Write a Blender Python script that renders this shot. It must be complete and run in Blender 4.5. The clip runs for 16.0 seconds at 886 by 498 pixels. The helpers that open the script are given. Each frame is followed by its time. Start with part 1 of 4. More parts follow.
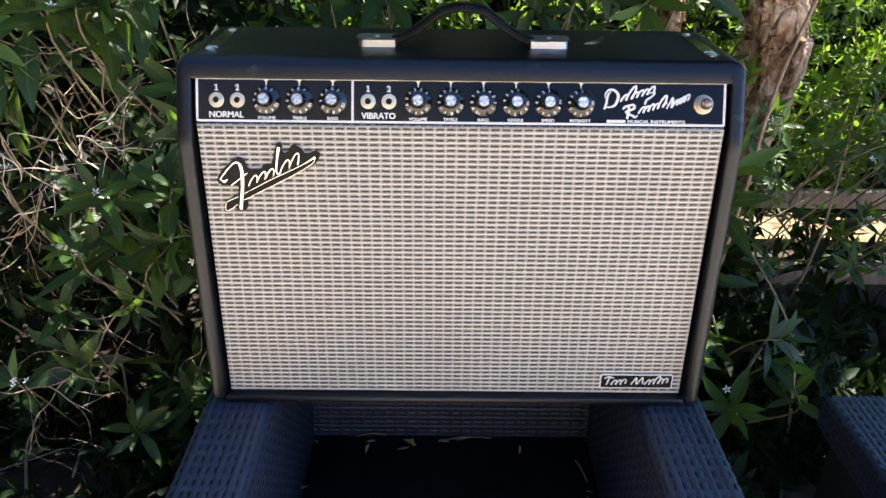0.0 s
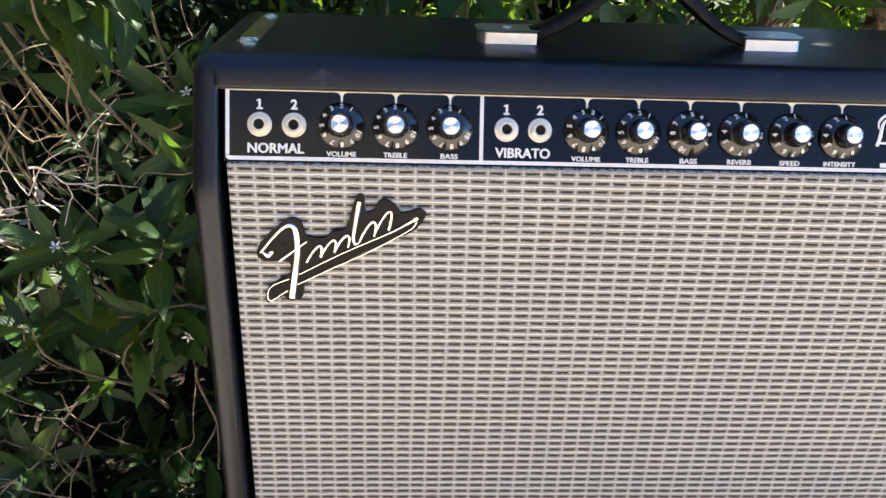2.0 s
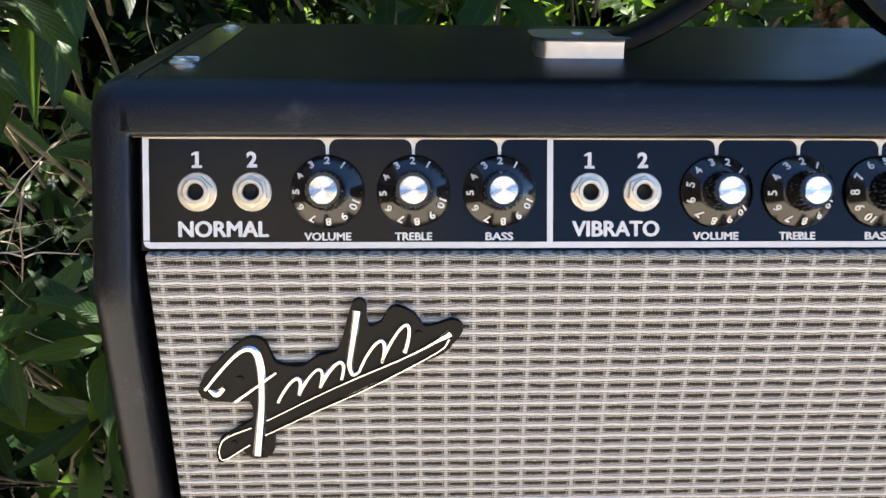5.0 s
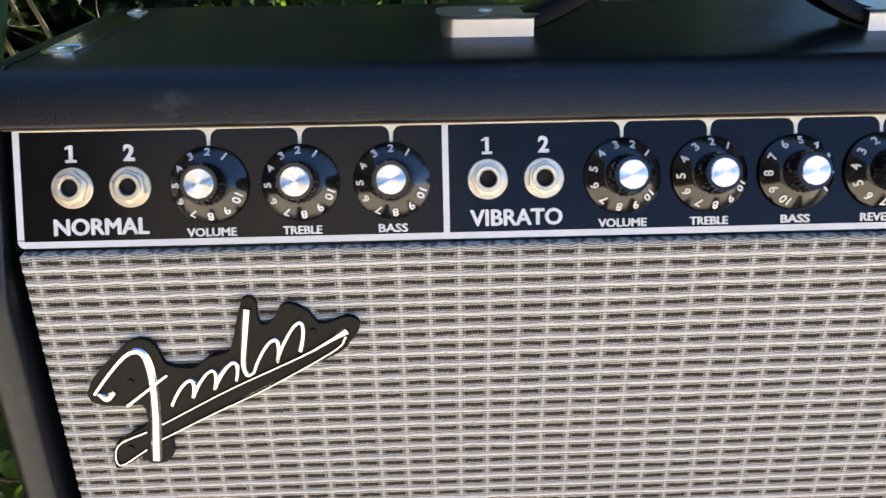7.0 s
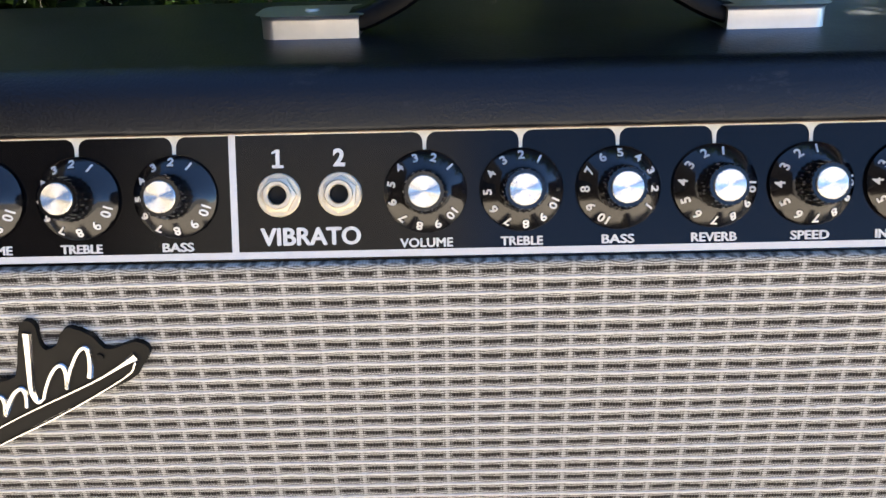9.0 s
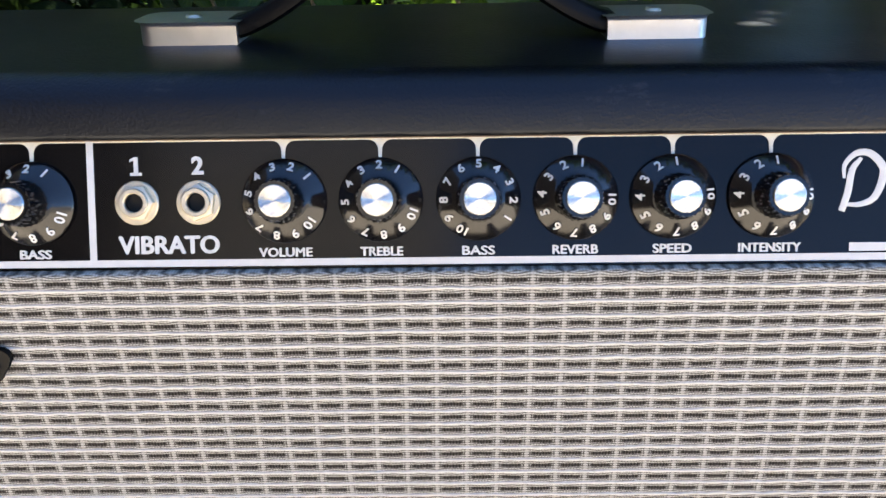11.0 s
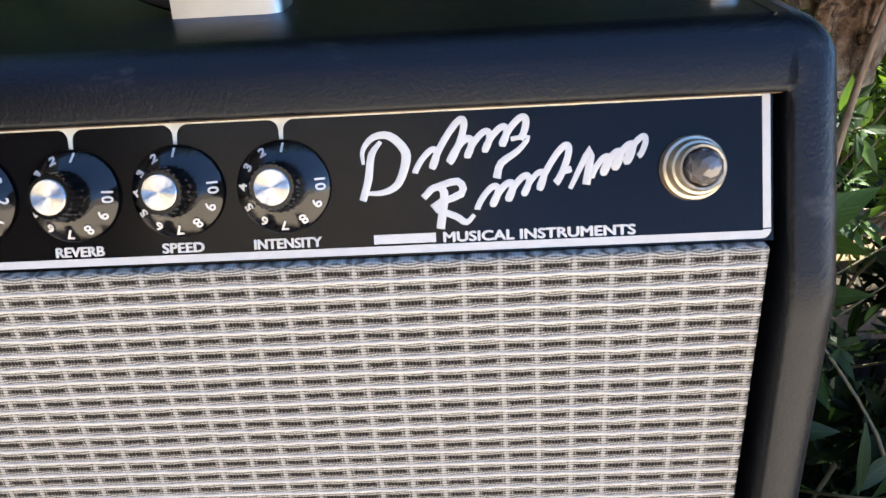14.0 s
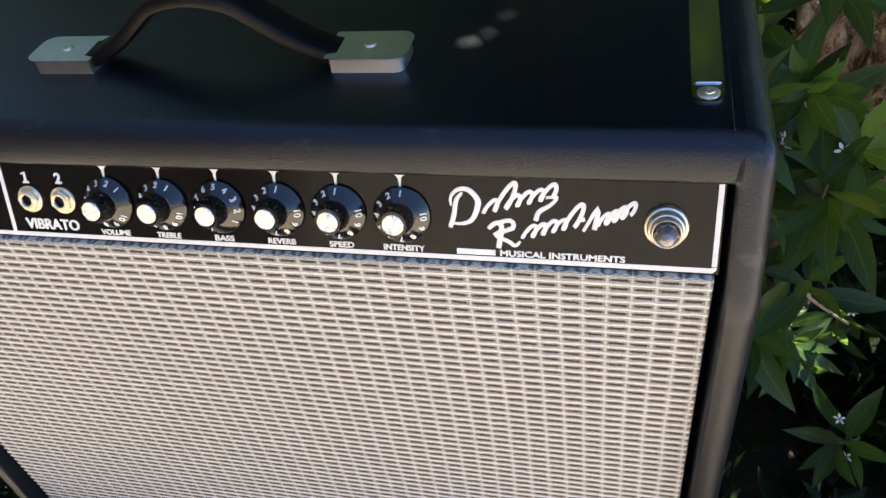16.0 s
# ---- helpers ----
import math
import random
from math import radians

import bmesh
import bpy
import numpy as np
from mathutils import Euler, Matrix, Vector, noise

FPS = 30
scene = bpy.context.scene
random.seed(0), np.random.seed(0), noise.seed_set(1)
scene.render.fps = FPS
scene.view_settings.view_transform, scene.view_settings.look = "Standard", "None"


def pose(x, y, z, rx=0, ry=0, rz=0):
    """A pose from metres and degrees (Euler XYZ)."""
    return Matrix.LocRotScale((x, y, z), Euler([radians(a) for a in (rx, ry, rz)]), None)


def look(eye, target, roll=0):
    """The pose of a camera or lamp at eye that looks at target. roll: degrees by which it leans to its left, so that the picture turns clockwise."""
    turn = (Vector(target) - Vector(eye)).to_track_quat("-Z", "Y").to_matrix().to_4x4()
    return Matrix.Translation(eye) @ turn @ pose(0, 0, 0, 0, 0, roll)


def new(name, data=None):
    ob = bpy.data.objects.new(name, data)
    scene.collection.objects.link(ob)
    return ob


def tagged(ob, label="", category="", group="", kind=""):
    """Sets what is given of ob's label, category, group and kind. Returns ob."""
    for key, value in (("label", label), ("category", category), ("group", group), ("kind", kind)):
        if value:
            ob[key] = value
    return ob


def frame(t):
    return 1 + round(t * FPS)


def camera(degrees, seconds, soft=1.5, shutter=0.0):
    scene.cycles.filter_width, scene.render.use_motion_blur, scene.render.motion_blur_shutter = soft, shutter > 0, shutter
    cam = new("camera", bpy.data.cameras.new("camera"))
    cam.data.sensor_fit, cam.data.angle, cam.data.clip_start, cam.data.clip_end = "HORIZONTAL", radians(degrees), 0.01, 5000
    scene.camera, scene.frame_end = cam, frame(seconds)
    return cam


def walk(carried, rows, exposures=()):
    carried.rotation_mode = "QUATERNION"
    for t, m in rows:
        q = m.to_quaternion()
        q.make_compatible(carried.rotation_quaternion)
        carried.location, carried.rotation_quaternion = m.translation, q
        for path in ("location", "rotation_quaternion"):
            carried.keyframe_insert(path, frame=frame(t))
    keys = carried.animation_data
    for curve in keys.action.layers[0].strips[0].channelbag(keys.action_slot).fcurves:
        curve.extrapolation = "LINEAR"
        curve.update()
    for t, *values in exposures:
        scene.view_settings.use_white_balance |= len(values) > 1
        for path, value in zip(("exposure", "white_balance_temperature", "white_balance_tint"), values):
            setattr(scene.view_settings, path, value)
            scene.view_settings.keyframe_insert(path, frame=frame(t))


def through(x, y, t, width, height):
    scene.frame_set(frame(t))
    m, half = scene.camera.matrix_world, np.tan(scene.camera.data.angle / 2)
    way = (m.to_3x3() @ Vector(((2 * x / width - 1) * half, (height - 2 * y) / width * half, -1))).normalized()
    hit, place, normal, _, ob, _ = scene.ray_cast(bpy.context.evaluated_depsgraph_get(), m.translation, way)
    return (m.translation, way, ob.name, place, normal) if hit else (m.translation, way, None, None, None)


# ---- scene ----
cam = camera(60.3, 16.0)
PATH = [
    (0, (-0.022, -0.819, 1.236), (-0.013, 0.957, 0.318), 0.7),
    (0.5, (-0.012, -0.803, 1.223), (-0.06, 0.981, 0.319), 0.7),
    (1, (-0.065, -0.722, 1.194), (-0.09, 1.041, 0.249), 3.1),
    (1.5, (-0.111, -0.612, 1.164), (-0.125, 1.139, 0.199), 2.6),
    (2, (-0.168, -0.502, 1.15), (-0.072, 1.29, 0.267), 2.2),
    (2.5, (-0.182, -0.424, 1.133), (-0.074, 1.388, 0.294), 1.8),
    (3, (-0.182, -0.37, 1.114), (-0.096, 1.445, 0.279), 0.9),
    (3.5, (-0.18, -0.336, 1.107), (-0.117, 1.502, 0.32), 1.0),
    (3.7, (-0.18, -0.327, 1.108), (-0.106, 1.51, 0.319), 0.9),
    (6, (-0.162, -0.304, 1.107), (-0.105, 1.5, 0.245), 0.5),
    (6.5, (-0.15, -0.298, 1.109), (-0.087, 1.5, 0.237), -0.1),
    (7, (-0.129, -0.294, 1.105), (-0.072, 1.505, 0.233), -0.6),
    (7.5, (-0.113, -0.288, 1.107), (-0.053, 1.497, 0.206), -0.7),
    (8, (-0.089, -0.279, 1.106), (-0.062, 1.508, 0.209), -1.4),
    (8.2, (-0.073, -0.275, 1.101), (-0.104, 1.512, 0.204), -1.7),
    (10.3, (-0.012, -0.267, 1.107), (-0.023, 1.533, 0.235), -1.1),
    (10.5, (-0.003, -0.267, 1.104), (-0.02, 1.531, 0.228), -1.0),
    (11, (0.015, -0.265, 1.103), (-0.013, 1.53, 0.223), -1.0),
    (11.5, (0.043, -0.267, 1.103), (-0.001, 1.532, 0.231), -1.5),
    (12, (0.07, -0.263, 1.102), (0.0, 1.526, 0.211), -2.2),
    (12.5, (0.111, -0.252, 1.092), (0.024, 1.528, 0.185), -2.6),
    (13, (0.142, -0.245, 1.094), (0.076, 1.525, 0.166), -2.7),
    (13.5, (0.172, -0.24, 1.095), (0.083, 1.531, 0.169), -3.5),
    (14, (0.193, -0.238, 1.093), (0.108, 1.529, 0.16), -3.7),
    (14.5, (0.209, -0.239, 1.104), (0.077, 1.508, 0.14), -4.8),
    (15, (0.231, -0.251, 1.143), (-0.065, 1.397, 0.048), -6.2),
    (15.5, (0.255, -0.267, 1.19), (-0.199, 1.238, -0.046), -8.0),
    (16, (0.248, -0.287, 1.258), (-0.229, 1.075, -0.127), -10.6),
]
walk(cam, [(t, look(eye, target, roll)) for t, eye, target, roll in PATH], [(0, 2.93, 6550, 6), (2, 2.83, 6500, 5.5), (3.5, 2.68, 6450, 5), (8, 2.65, 6400, 5), (11, 2.78, 6350, 5), (14.5, 2.79, 6450, 5), (15, 2.86, 6650, 5), (16, 2.96, 6950, 5)])

# ---- sky, sun, light ----
world = bpy.data.worlds.new("sky")
scene.world = world
world.use_nodes = True
wn = world.node_tree.nodes
sky = wn.new("ShaderNodeTexSky")
sky.sky_type, sky.sun_disc = "NISHITA", False
SUN_TO = Vector((0.30, 0.38, 0.87)).normalized()
sky.sun_elevation = math.asin(SUN_TO.z)
sky.sun_rotation = math.atan2(SUN_TO.x, SUN_TO.y)
sky.air_density, sky.dust_density, sky.ozone_density, sky.altitude = 1.0, 0.0, 5.0, 5000.0
world.node_tree.links.new(sky.outputs[0], wn["Background"].inputs[0])
wn["Background"].inputs[1].default_value = 0.115
sun_data = bpy.data.lights.new("sun", "SUN")
sun_data.energy, sun_data.angle, sun_data.color = 5.0, radians(0.5), (1.0, 0.93, 0.82)
sun = new("sun", sun_data)
sun.matrix_world = look(SUN_TO * 10, (0, 0, 0))


# ---- materials ----
class Nodes:
    """A small builder for node materials."""

    def __init__(self, name):
        self.mat = bpy.data.materials.new(name)
        self.mat.use_nodes = True
        self.t = self.mat.node_tree
        self.bsdf = self.t.nodes["Principled BSDF"]
        self.out = self.t.nodes["Material Output"]

    def put(self, socket, value):
        if isinstance(value, bpy.types.NodeSocket):
            self.t.links.new(value, socket)
        elif isinstance(value, tuple) and len(value) == 3 and socket.type == "RGBA":
            socket.default_value = (*value, 1)
        else:
            socket.default_value = value

    def m(self, op, a, b=0.0, c=0.0):
        n = self.t.nodes.new("ShaderNodeMath")
        n.operation = op
        for s, v in zip(n.inputs, (a, b, c)):
            self.put(s, v)
        return n.outputs[0]

    def coord(self, which="Object"):
        return self.t.nodes.new("ShaderNodeTexCoord").outputs[which]

    def xyz(self, v):
        n = self.t.nodes.new("ShaderNodeSeparateXYZ")
        self.put(n.inputs[0], v)
        return n.outputs

    def scaled(self, v, s):
        n = self.t.nodes.new("ShaderNodeMapping")
        self.put(n.inputs[0], v)
        n.inputs["Scale"].default_value = s if isinstance(s, tuple) else (s, s, s)
        return n.outputs[0]

    def noise(self, v, scale, detail=3.0, rough=0.55):
        n = self.t.nodes.new("ShaderNodeTexNoise")
        self.put(n.inputs["Vector"], v)
        n.inputs["Scale"].default_value, n.inputs["Detail"].default_value = scale, detail
        n.inputs["Roughness"].default_value = rough
        return n.outputs[0]

    def cells(self, v, scale, feature="F1"):
        n = self.t.nodes.new("ShaderNodeTexVoronoi")
        n.feature = feature
        self.put(n.inputs["Vector"], v)
        n.inputs["Scale"].default_value = scale
        return n.outputs[0]

    def ramp(self, f, stops):
        n = self.t.nodes.new("ShaderNodeValToRGB")
        self.put(n.inputs[0], f)
        e = n.color_ramp.elements
        while len(e) < len(stops):
            e.new(0.5)
        for el, (p, c) in zip(e, stops):
            el.position, el.color = p, (*c, 1) if isinstance(c, tuple) else (c, c, c, 1)
        return n.outputs[0]

    def mix(self, f, a, b):
        n = self.t.nodes.new("ShaderNodeMix")
        n.data_type = "RGBA"
        self.put(n.inputs[0], f)
        self.put(n.inputs[6], a)
        self.put(n.inputs[7], b)
        return n.outputs[2]

    def bump(self, height, strength, distance):
        n = self.t.nodes.new("ShaderNodeBump")
        self.put(n.inputs["Height"], height)
        n.inputs["Strength"].default_value, n.inputs["Distance"].default_value = strength, distance
        self.put(self.bsdf.inputs["Normal"], n.outputs[0])

    def rand(self, which="Object"):
        if which == "Object":
            return self.t.nodes.new("ShaderNodeObjectInfo").outputs["Random"]
        return self.t.nodes.new("ShaderNodeNewGeometry").outputs["Random Per Island"]

    def set(self, **kw):
        names = dict(color="Base Color", rough="Roughness", metal="Metallic", spec="Specular IOR Level", coat="Coat Weight",
                     coat_rough="Coat Roughness", trans="Transmission Weight", ior="IOR", aniso="Anisotropic", sheen="Sheen Weight")
        for k, v in kw.items():
            self.put(self.bsdf.inputs[names[k]], v)
        return self


def plain(name, color, rough, metal=0.0, spread=0.12, scale=60.0, bump=0.0, spec=0.5):
    """A painted or moulded surface with a little mottling and uneven gloss."""
    n = Nodes(name)
    c = n.coord()
    f = n.noise(c, scale, 4)
    lo, hi = (tuple(v * (1 - spread) for v in color), tuple(min(1, v * (1 + spread)) for v in color))
    n.set(color=n.ramp(f, [(0.3, lo), (0.7, hi)]), metal=metal, spec=spec,
          rough=n.m("MULTIPLY_ADD", n.noise(c, scale * 0.4, 3), 0.2 * rough, rough * 0.9))
    if bump:
        n.bump(n.noise(c, scale * 8, 3), 0.4, bump)
    return n.mat


def make_tolex():
    """Black vinyl with a pebbled grain, a little scuffed."""
    n = Nodes("black_tolex")
    c = n.coord()
    warp = n.t.nodes.new("ShaderNodeVectorMath")
    warp.operation = "MULTIPLY_ADD"
    n.put(warp.inputs[0], n.noise(c, 420, 2))
    warp.inputs[1].default_value = (0.0012, 0.0012, 0.0012)
    n.put(warp.inputs[2], c)
    cell = n.cells(warp.outputs[0], 860, "SMOOTH_F1")
    fine = n.noise(c, 900, 4, 0.6)
    broad = n.noise(c, 14, 4)
    scuff = n.ramp(n.noise(n.scaled(c, (1.0, 3.0, 1.0)), 38, 6, 0.7), [(0.60, 0.0), (0.74, 1.0)])
    # Blue base tone and gloss tint stand in for the reflected sky.
    base = n.mix(broad, (0.0020, 0.0023, 0.0036), (0.0036, 0.0040, 0.0058))
    n.set(color=n.mix(n.m("MULTIPLY", scuff, 0.3), base, (0.085, 0.085, 0.087)), spec=0.36,
          rough=n.m("MULTIPLY_ADD", broad, 0.14, 0.29))
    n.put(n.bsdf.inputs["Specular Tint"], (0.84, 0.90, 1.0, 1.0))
    n.bump(n.m("ADD", n.m("MULTIPLY", cell, -1.0), n.m("MULTIPLY", fine, 0.6)), 0.31, 0.0005)
    return n.mat


ROW, COLUMN, ROW_SHIFT = 0.00611, 0.0121, 0.001965


def make_cloth():
    """Woven speaker cloth: local x along, y up, rows of 6.1 mm, dashes of 12.1 mm."""
    n = Nodes("silver_grille_cloth")
    c = n.coord()
    x, y, z = n.xyz(c)
    wob = n.m("MULTIPLY_ADD", n.noise(c, 60, 2), 0.0014, -0.0007)
    y2 = n.m("ADD", y, wob)
    lean = n.m("MULTIPLY_ADD", n.noise(c, 7, 1), 0.004, -0.002)
    x2 = n.m("ADD", n.m("ADD", x, lean), n.m("MULTIPLY", wob, 0.6))
    row = n.m("FRACT", n.m("DIVIDE", n.m("ADD", y2, ROW_SHIFT), ROW))
    col = n.m("FRACT", n.m("DIVIDE", n.m("ADD", x2, -0.0075 + 20 * COLUMN), COLUMN))
    dv = n.m("ABSOLUTE", n.m("SUBTRACT", row, 0.5))
    du = n.m("ABSOLUTE", n.m("SUBTRACT", col, 0.5))
    fray = n.noise(n.scaled(c, (1.0, 0.5, 1.0)), 1100, 2)
    grain = n.noise(n.scaled(c, (0.35, 1.0, 1.0)), 1900, 3, 0.6)
    stitch = n.m("MULTIPLY_ADD", n.m("SINE", n.m("MULTIPLY", x2, 2 * math.pi / (COLUMN / 10))), 0.5, 0.5)
    wavy = n.m("ADD", y2, n.m("MULTIPLY", n.m("MULTIPLY", n.m("COSINE", n.m("MULTIPLY", n.m("SUBTRACT", col, 0.5), 2 * math.pi)), n.m("SUBTRACT", row, 0.5)), 0.0009))
    lines = n.m("MULTIPLY_ADD", n.m("SINE", n.m("MULTIPLY", wavy, 2 * math.pi / (ROW / 6))), 0.5, 0.5)
    # the dark dash: a dense middle, dotted towards its ends
    core = n.ramp(n.m("ADD", du, n.m("MULTIPLY", fray, 0.10)), [(0.37, 1.0), (0.44, 0.0)])
    dots = n.m("MULTIPLY", n.ramp(du, [(0.43, 1.0), (0.46, 0.0)]), n.ramp(stitch, [(0.45, 0.0), (0.7, 1.0)]))
    along = n.m("MAXIMUM", core, n.m("MULTIPLY", dots, 0.85))
    tall = n.ramp(n.m("ADD", dv, n.m("MULTIPLY_ADD", fray, 0.16, n.m("MULTIPLY", stitch, 0.03))), [(0.19, 1.0), (0.31, 0.0)])
    dash = n.m("MULTIPLY", along, tall)
    # a fainter dotted line above and below it
    side = n.ramp(n.m("ABSOLUTE", n.m("SUBTRACT", dv, 0.27)), [(0.0, 1.0), (0.04, 0.0)])
    faint = n.m("MULTIPLY", n.m("MULTIPLY", side, n.ramp(n.m("ADD", n.m("MULTIPLY", stitch, 0.5), fray), [(0.7, 0.0), (1.0, 1.0)])), n.ramp(du, [(0.40, 1.0), (0.46, 0.0)]))
    tick = n.ramp(du, [(0.45, 0.0), (0.475, 1.0)])
    weft = n.m("ADD", n.m("MULTIPLY", lines, 0.55), n.m("MULTIPLY", grain, 0.75))
    grey = n.mix(n.ramp(weft, [(0.35, 0.0), (0.95, 1.0)]), (0.074, 0.0705, 0.063), (0.525, 0.507, 0.458))
    grey = n.mix(n.m("MULTIPLY", stitch, 0.30), grey, (0.13, 0.12, 0.105))
    grey = n.mix(n.m("MULTIPLY", tick, 0.5), grey, (0.44, 0.42, 0.385))
    grey = n.mix(n.m("MULTIPLY", faint, 0.8), grey, (0.055, 0.048, 0.042))
    dark = n.mix(n.m("MULTIPLY", stitch, grain), (0.011, 0.0092, 0.0083), (0.095, 0.084, 0.073))
    tone = n.mix(n.noise(c, 9, 3), (0.90, 0.90, 0.90), (1.0, 1.0, 1.0))
    mul = n.t.nodes.new("ShaderNodeMix")
    mul.data_type, mul.blend_type = "RGBA", "MULTIPLY"
    mul.inputs[0].default_value = 1.0
    n.put(mul.inputs[6], n.mix(dash, grey, dark))
    n.put(mul.inputs[7], tone)
    n.set(color=mul.outputs[2], rough=0.8, spec=0.08)
    n.bump(n.m("ADD", n.m("MULTIPLY", grain, 0.7), n.m("SUBTRACT", n.m("MULTIPLY", stitch, 0.3), dash)), 0.4, 0.0003)
    return n.mat


def make_leaf(name, dark, light, pale, glow, through=0.34, gloss=0.45):
    """Leaf: tint by piece, lighter midrib, some light coming through."""
    n = Nodes(name)
    r = n.rand("Geometry")
    ro = n.rand("Object")
    f = n.m("FRACT", n.m("ADD", r, ro))
    c = n.coord("UV")
    u, v, _ = n.xyz(c)
    rib = n.m("LESS_THAN", n.m("ABSOLUTE", n.m("SUBTRACT", v, 0.5)), 0.035)
    vein = n.m("MULTIPLY_ADD", n.m("SINE", n.m("MULTIPLY", n.m("ADD", u, n.m("MULTIPLY", n.m("ABSOLUTE", n.m("SUBTRACT", v, 0.5)), -0.5)), 70.0)), 0.5, 0.5)
    blot = n.noise(n.coord("Object"), 45, 3)
    col = n.ramp(f, [(0.0, dark), (0.55, light), (0.86, light), (0.97, pale)])
    col = n.mix(n.m("MULTIPLY", blot, 0.45), col, dark)
    col = n.mix(n.m("MULTIPLY", vein, 0.12), col, pale)
    col = n.mix(n.m("MULTIPLY", rib, 0.35), col, pale)
    n.set(color=col, rough=n.m("MULTIPLY_ADD", blot, 0.2, 0.34), spec=gloss)
    n.bump(n.m("ADD", vein, rib), 0.35, 0.0006)
    tr = n.t.nodes.new("ShaderNodeBsdfTranslucent")
    n.put(tr.inputs[0], n.mix(0.45, col, glow))
    mixer = n.t.nodes.new("ShaderNodeMixShader")
    mixer.inputs[0].default_value = through
    n.t.links.new(n.bsdf.outputs[0], mixer.inputs[1])
    n.t.links.new(tr.outputs[0], mixer.inputs[2])
    n.t.links.new(mixer.outputs[0], n.out.inputs[0])
    return n.mat


def make_bark(name, a, b, scale):
    n = Nodes(name)
    c = n.coord()
    s = n.scaled(c, (1.0, 1.0, 0.25))
    f = n.noise(s, scale, 6, 0.65)
    n.set(color=n.ramp(n.m("ADD", n.m("MULTIPLY", f, 0.8), n.m("MULTIPLY", n.rand(), 0.2)), [(0.25, a), (0.7, b)]), rough=0.85, spec=0.2)
    n.bump(n.m("ADD", f, n.cells(s, scale * 1.3)), 0.9, 0.006 if scale < 60 else 0.001)
    return n.mat


def make_peeling_bark():
    """Bark that peels in plates: pale inner bark, rusty edges, near-black cracks."""
    n = Nodes("peeling_bark")
    c = n.coord()
    w = n.noise(c, 9, 5, 0.6)
    warp = n.t.nodes.new("ShaderNodeVectorMath")
    warp.operation = "MULTIPLY_ADD"
    n.put(warp.inputs[0], n.coord())
    warp.inputs[1].default_value = (1.0, 1.0, 0.55)
    n.put(warp.inputs[2], n.m("MULTIPLY", w, 0.10))
    v = warp.outputs[0]
    plates = n.noise(v, 17, 7, 0.68)
    crack = n.cells(v, 26, "DISTANCE_TO_EDGE")
    grit = n.noise(c, 190, 4)
    col = n.ramp(plates, [(0.36, (0.022, 0.014, 0.009)), (0.43, (0.19, 0.105, 0.058)), (0.51, (0.42, 0.30, 0.21)), (0.62, (0.68, 0.56, 0.45))])
    col = n.mix(n.ramp(crack, [(0.0, 0.35), (0.06, 0.0)]), col, (0.03, 0.02, 0.013))
    n.set(color=n.mix(n.m("MULTIPLY", grit, 0.4), col, (0.12, 0.08, 0.05)), rough=0.88, spec=0.2)
    n.bump(n.m("ADD", n.m("MULTIPLY", plates, 2.0), n.m("ADD", n.m("MULTIPLY", grit, 0.3), n.ramp(crack, [(0.0, 0.0), (0.12, 0.6)]))), 1.0, 0.012)
    return n.mat


def make_ground():
    n = Nodes("warm_paving_and_soil")
    c = n.coord()
    f = n.noise(c, 3.0, 8, 0.65)
    g = n.noise(c, 160, 4)
    n.set(color=n.mix(n.m("MULTIPLY", g, 0.5), n.ramp(f, [(0.3, (0.46, 0.38, 0.30)), (0.7, (0.62, 0.54, 0.45))]), (0.30, 0.235, 0.18)), rough=0.9, spec=0.2)
    n.bump(n.m("ADD", g, f), 0.6, 0.006)
    return n.mat


def make_wicker():
    n = Nodes("black_resin_wicker")
    c = n.coord()
    f = n.noise(c, 30, 4)
    dust = n.ramp(n.noise(c, 120, 5, 0.7), [(0.55, 0.0), (0.8, 1.0)])
    base = n.mix(n.rand(), (0.012, 0.018, 0.034), (0.021, 0.029, 0.050))
    n.set(color=n.mix(n.m("MULTIPLY", dust, 0.22), base, (0.10, 0.10, 0.105)), rough=n.m("MULTIPLY_ADD", f, 0.2, 0.38), spec=0.5)
    n.bump(n.noise(n.scaled(c, (1.0, 0.1, 1.0)), 900, 2), 0.3, 0.0004)
    return n.mat


def make_spun():
    """Spun aluminium: very fine turning rings that pull the gloss into a bow tie."""
    n = Nodes("spun_aluminium")
    x, y, z = n.xyz(n.coord())
    rad = n.m("SQRT", n.m("ADD", n.m("MULTIPLY", x, x), n.m("MULTIPLY", y, y)))
    n.set(color=(0.64, 0.635, 0.61), metal=1.0, rough=0.13)
    n.bump(n.m("SINE", n.m("MULTIPLY", rad, 2 * math.pi / 0.00021)), 1.0, 0.000024)
    return n.mat


def make_glass():
    n = Nodes("clear_jewel")
    n.set(color=(0.20, 0.18, 0.18), trans=0.4, rough=0.05, ior=1.7, spec=0.8)
    return n.mat


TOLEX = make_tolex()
CLOTH = make_cloth()
CORD = plain("white_cord", (0.545, 0.53, 0.495), 0.85, spread=0.1, scale=500, spec=0.08)
PANEL = plain("black_panel", (0.0030, 0.0028, 0.0031), 0.16, spread=0.2, scale=40, spec=0.24)
WHITE = plain("white_print", (0.55, 0.55, 0.55), 0.5, spread=0.04, scale=200)
CREAM = plain("cream_edge", (0.70, 0.66, 0.56), 0.55, spread=0.06, scale=200)
PIPING = plain("brown_edge", (0.11, 0.065, 0.035), 0.7, spread=0.3, scale=300)
SATIN = plain("satin_nickel", (0.66, 0.655, 0.64), 0.36, metal=1.0, spread=0.06, scale=90)
CHROME = plain("nickel_plate", (0.66, 0.655, 0.63), 0.17, metal=1.0, spread=0.05, scale=90)
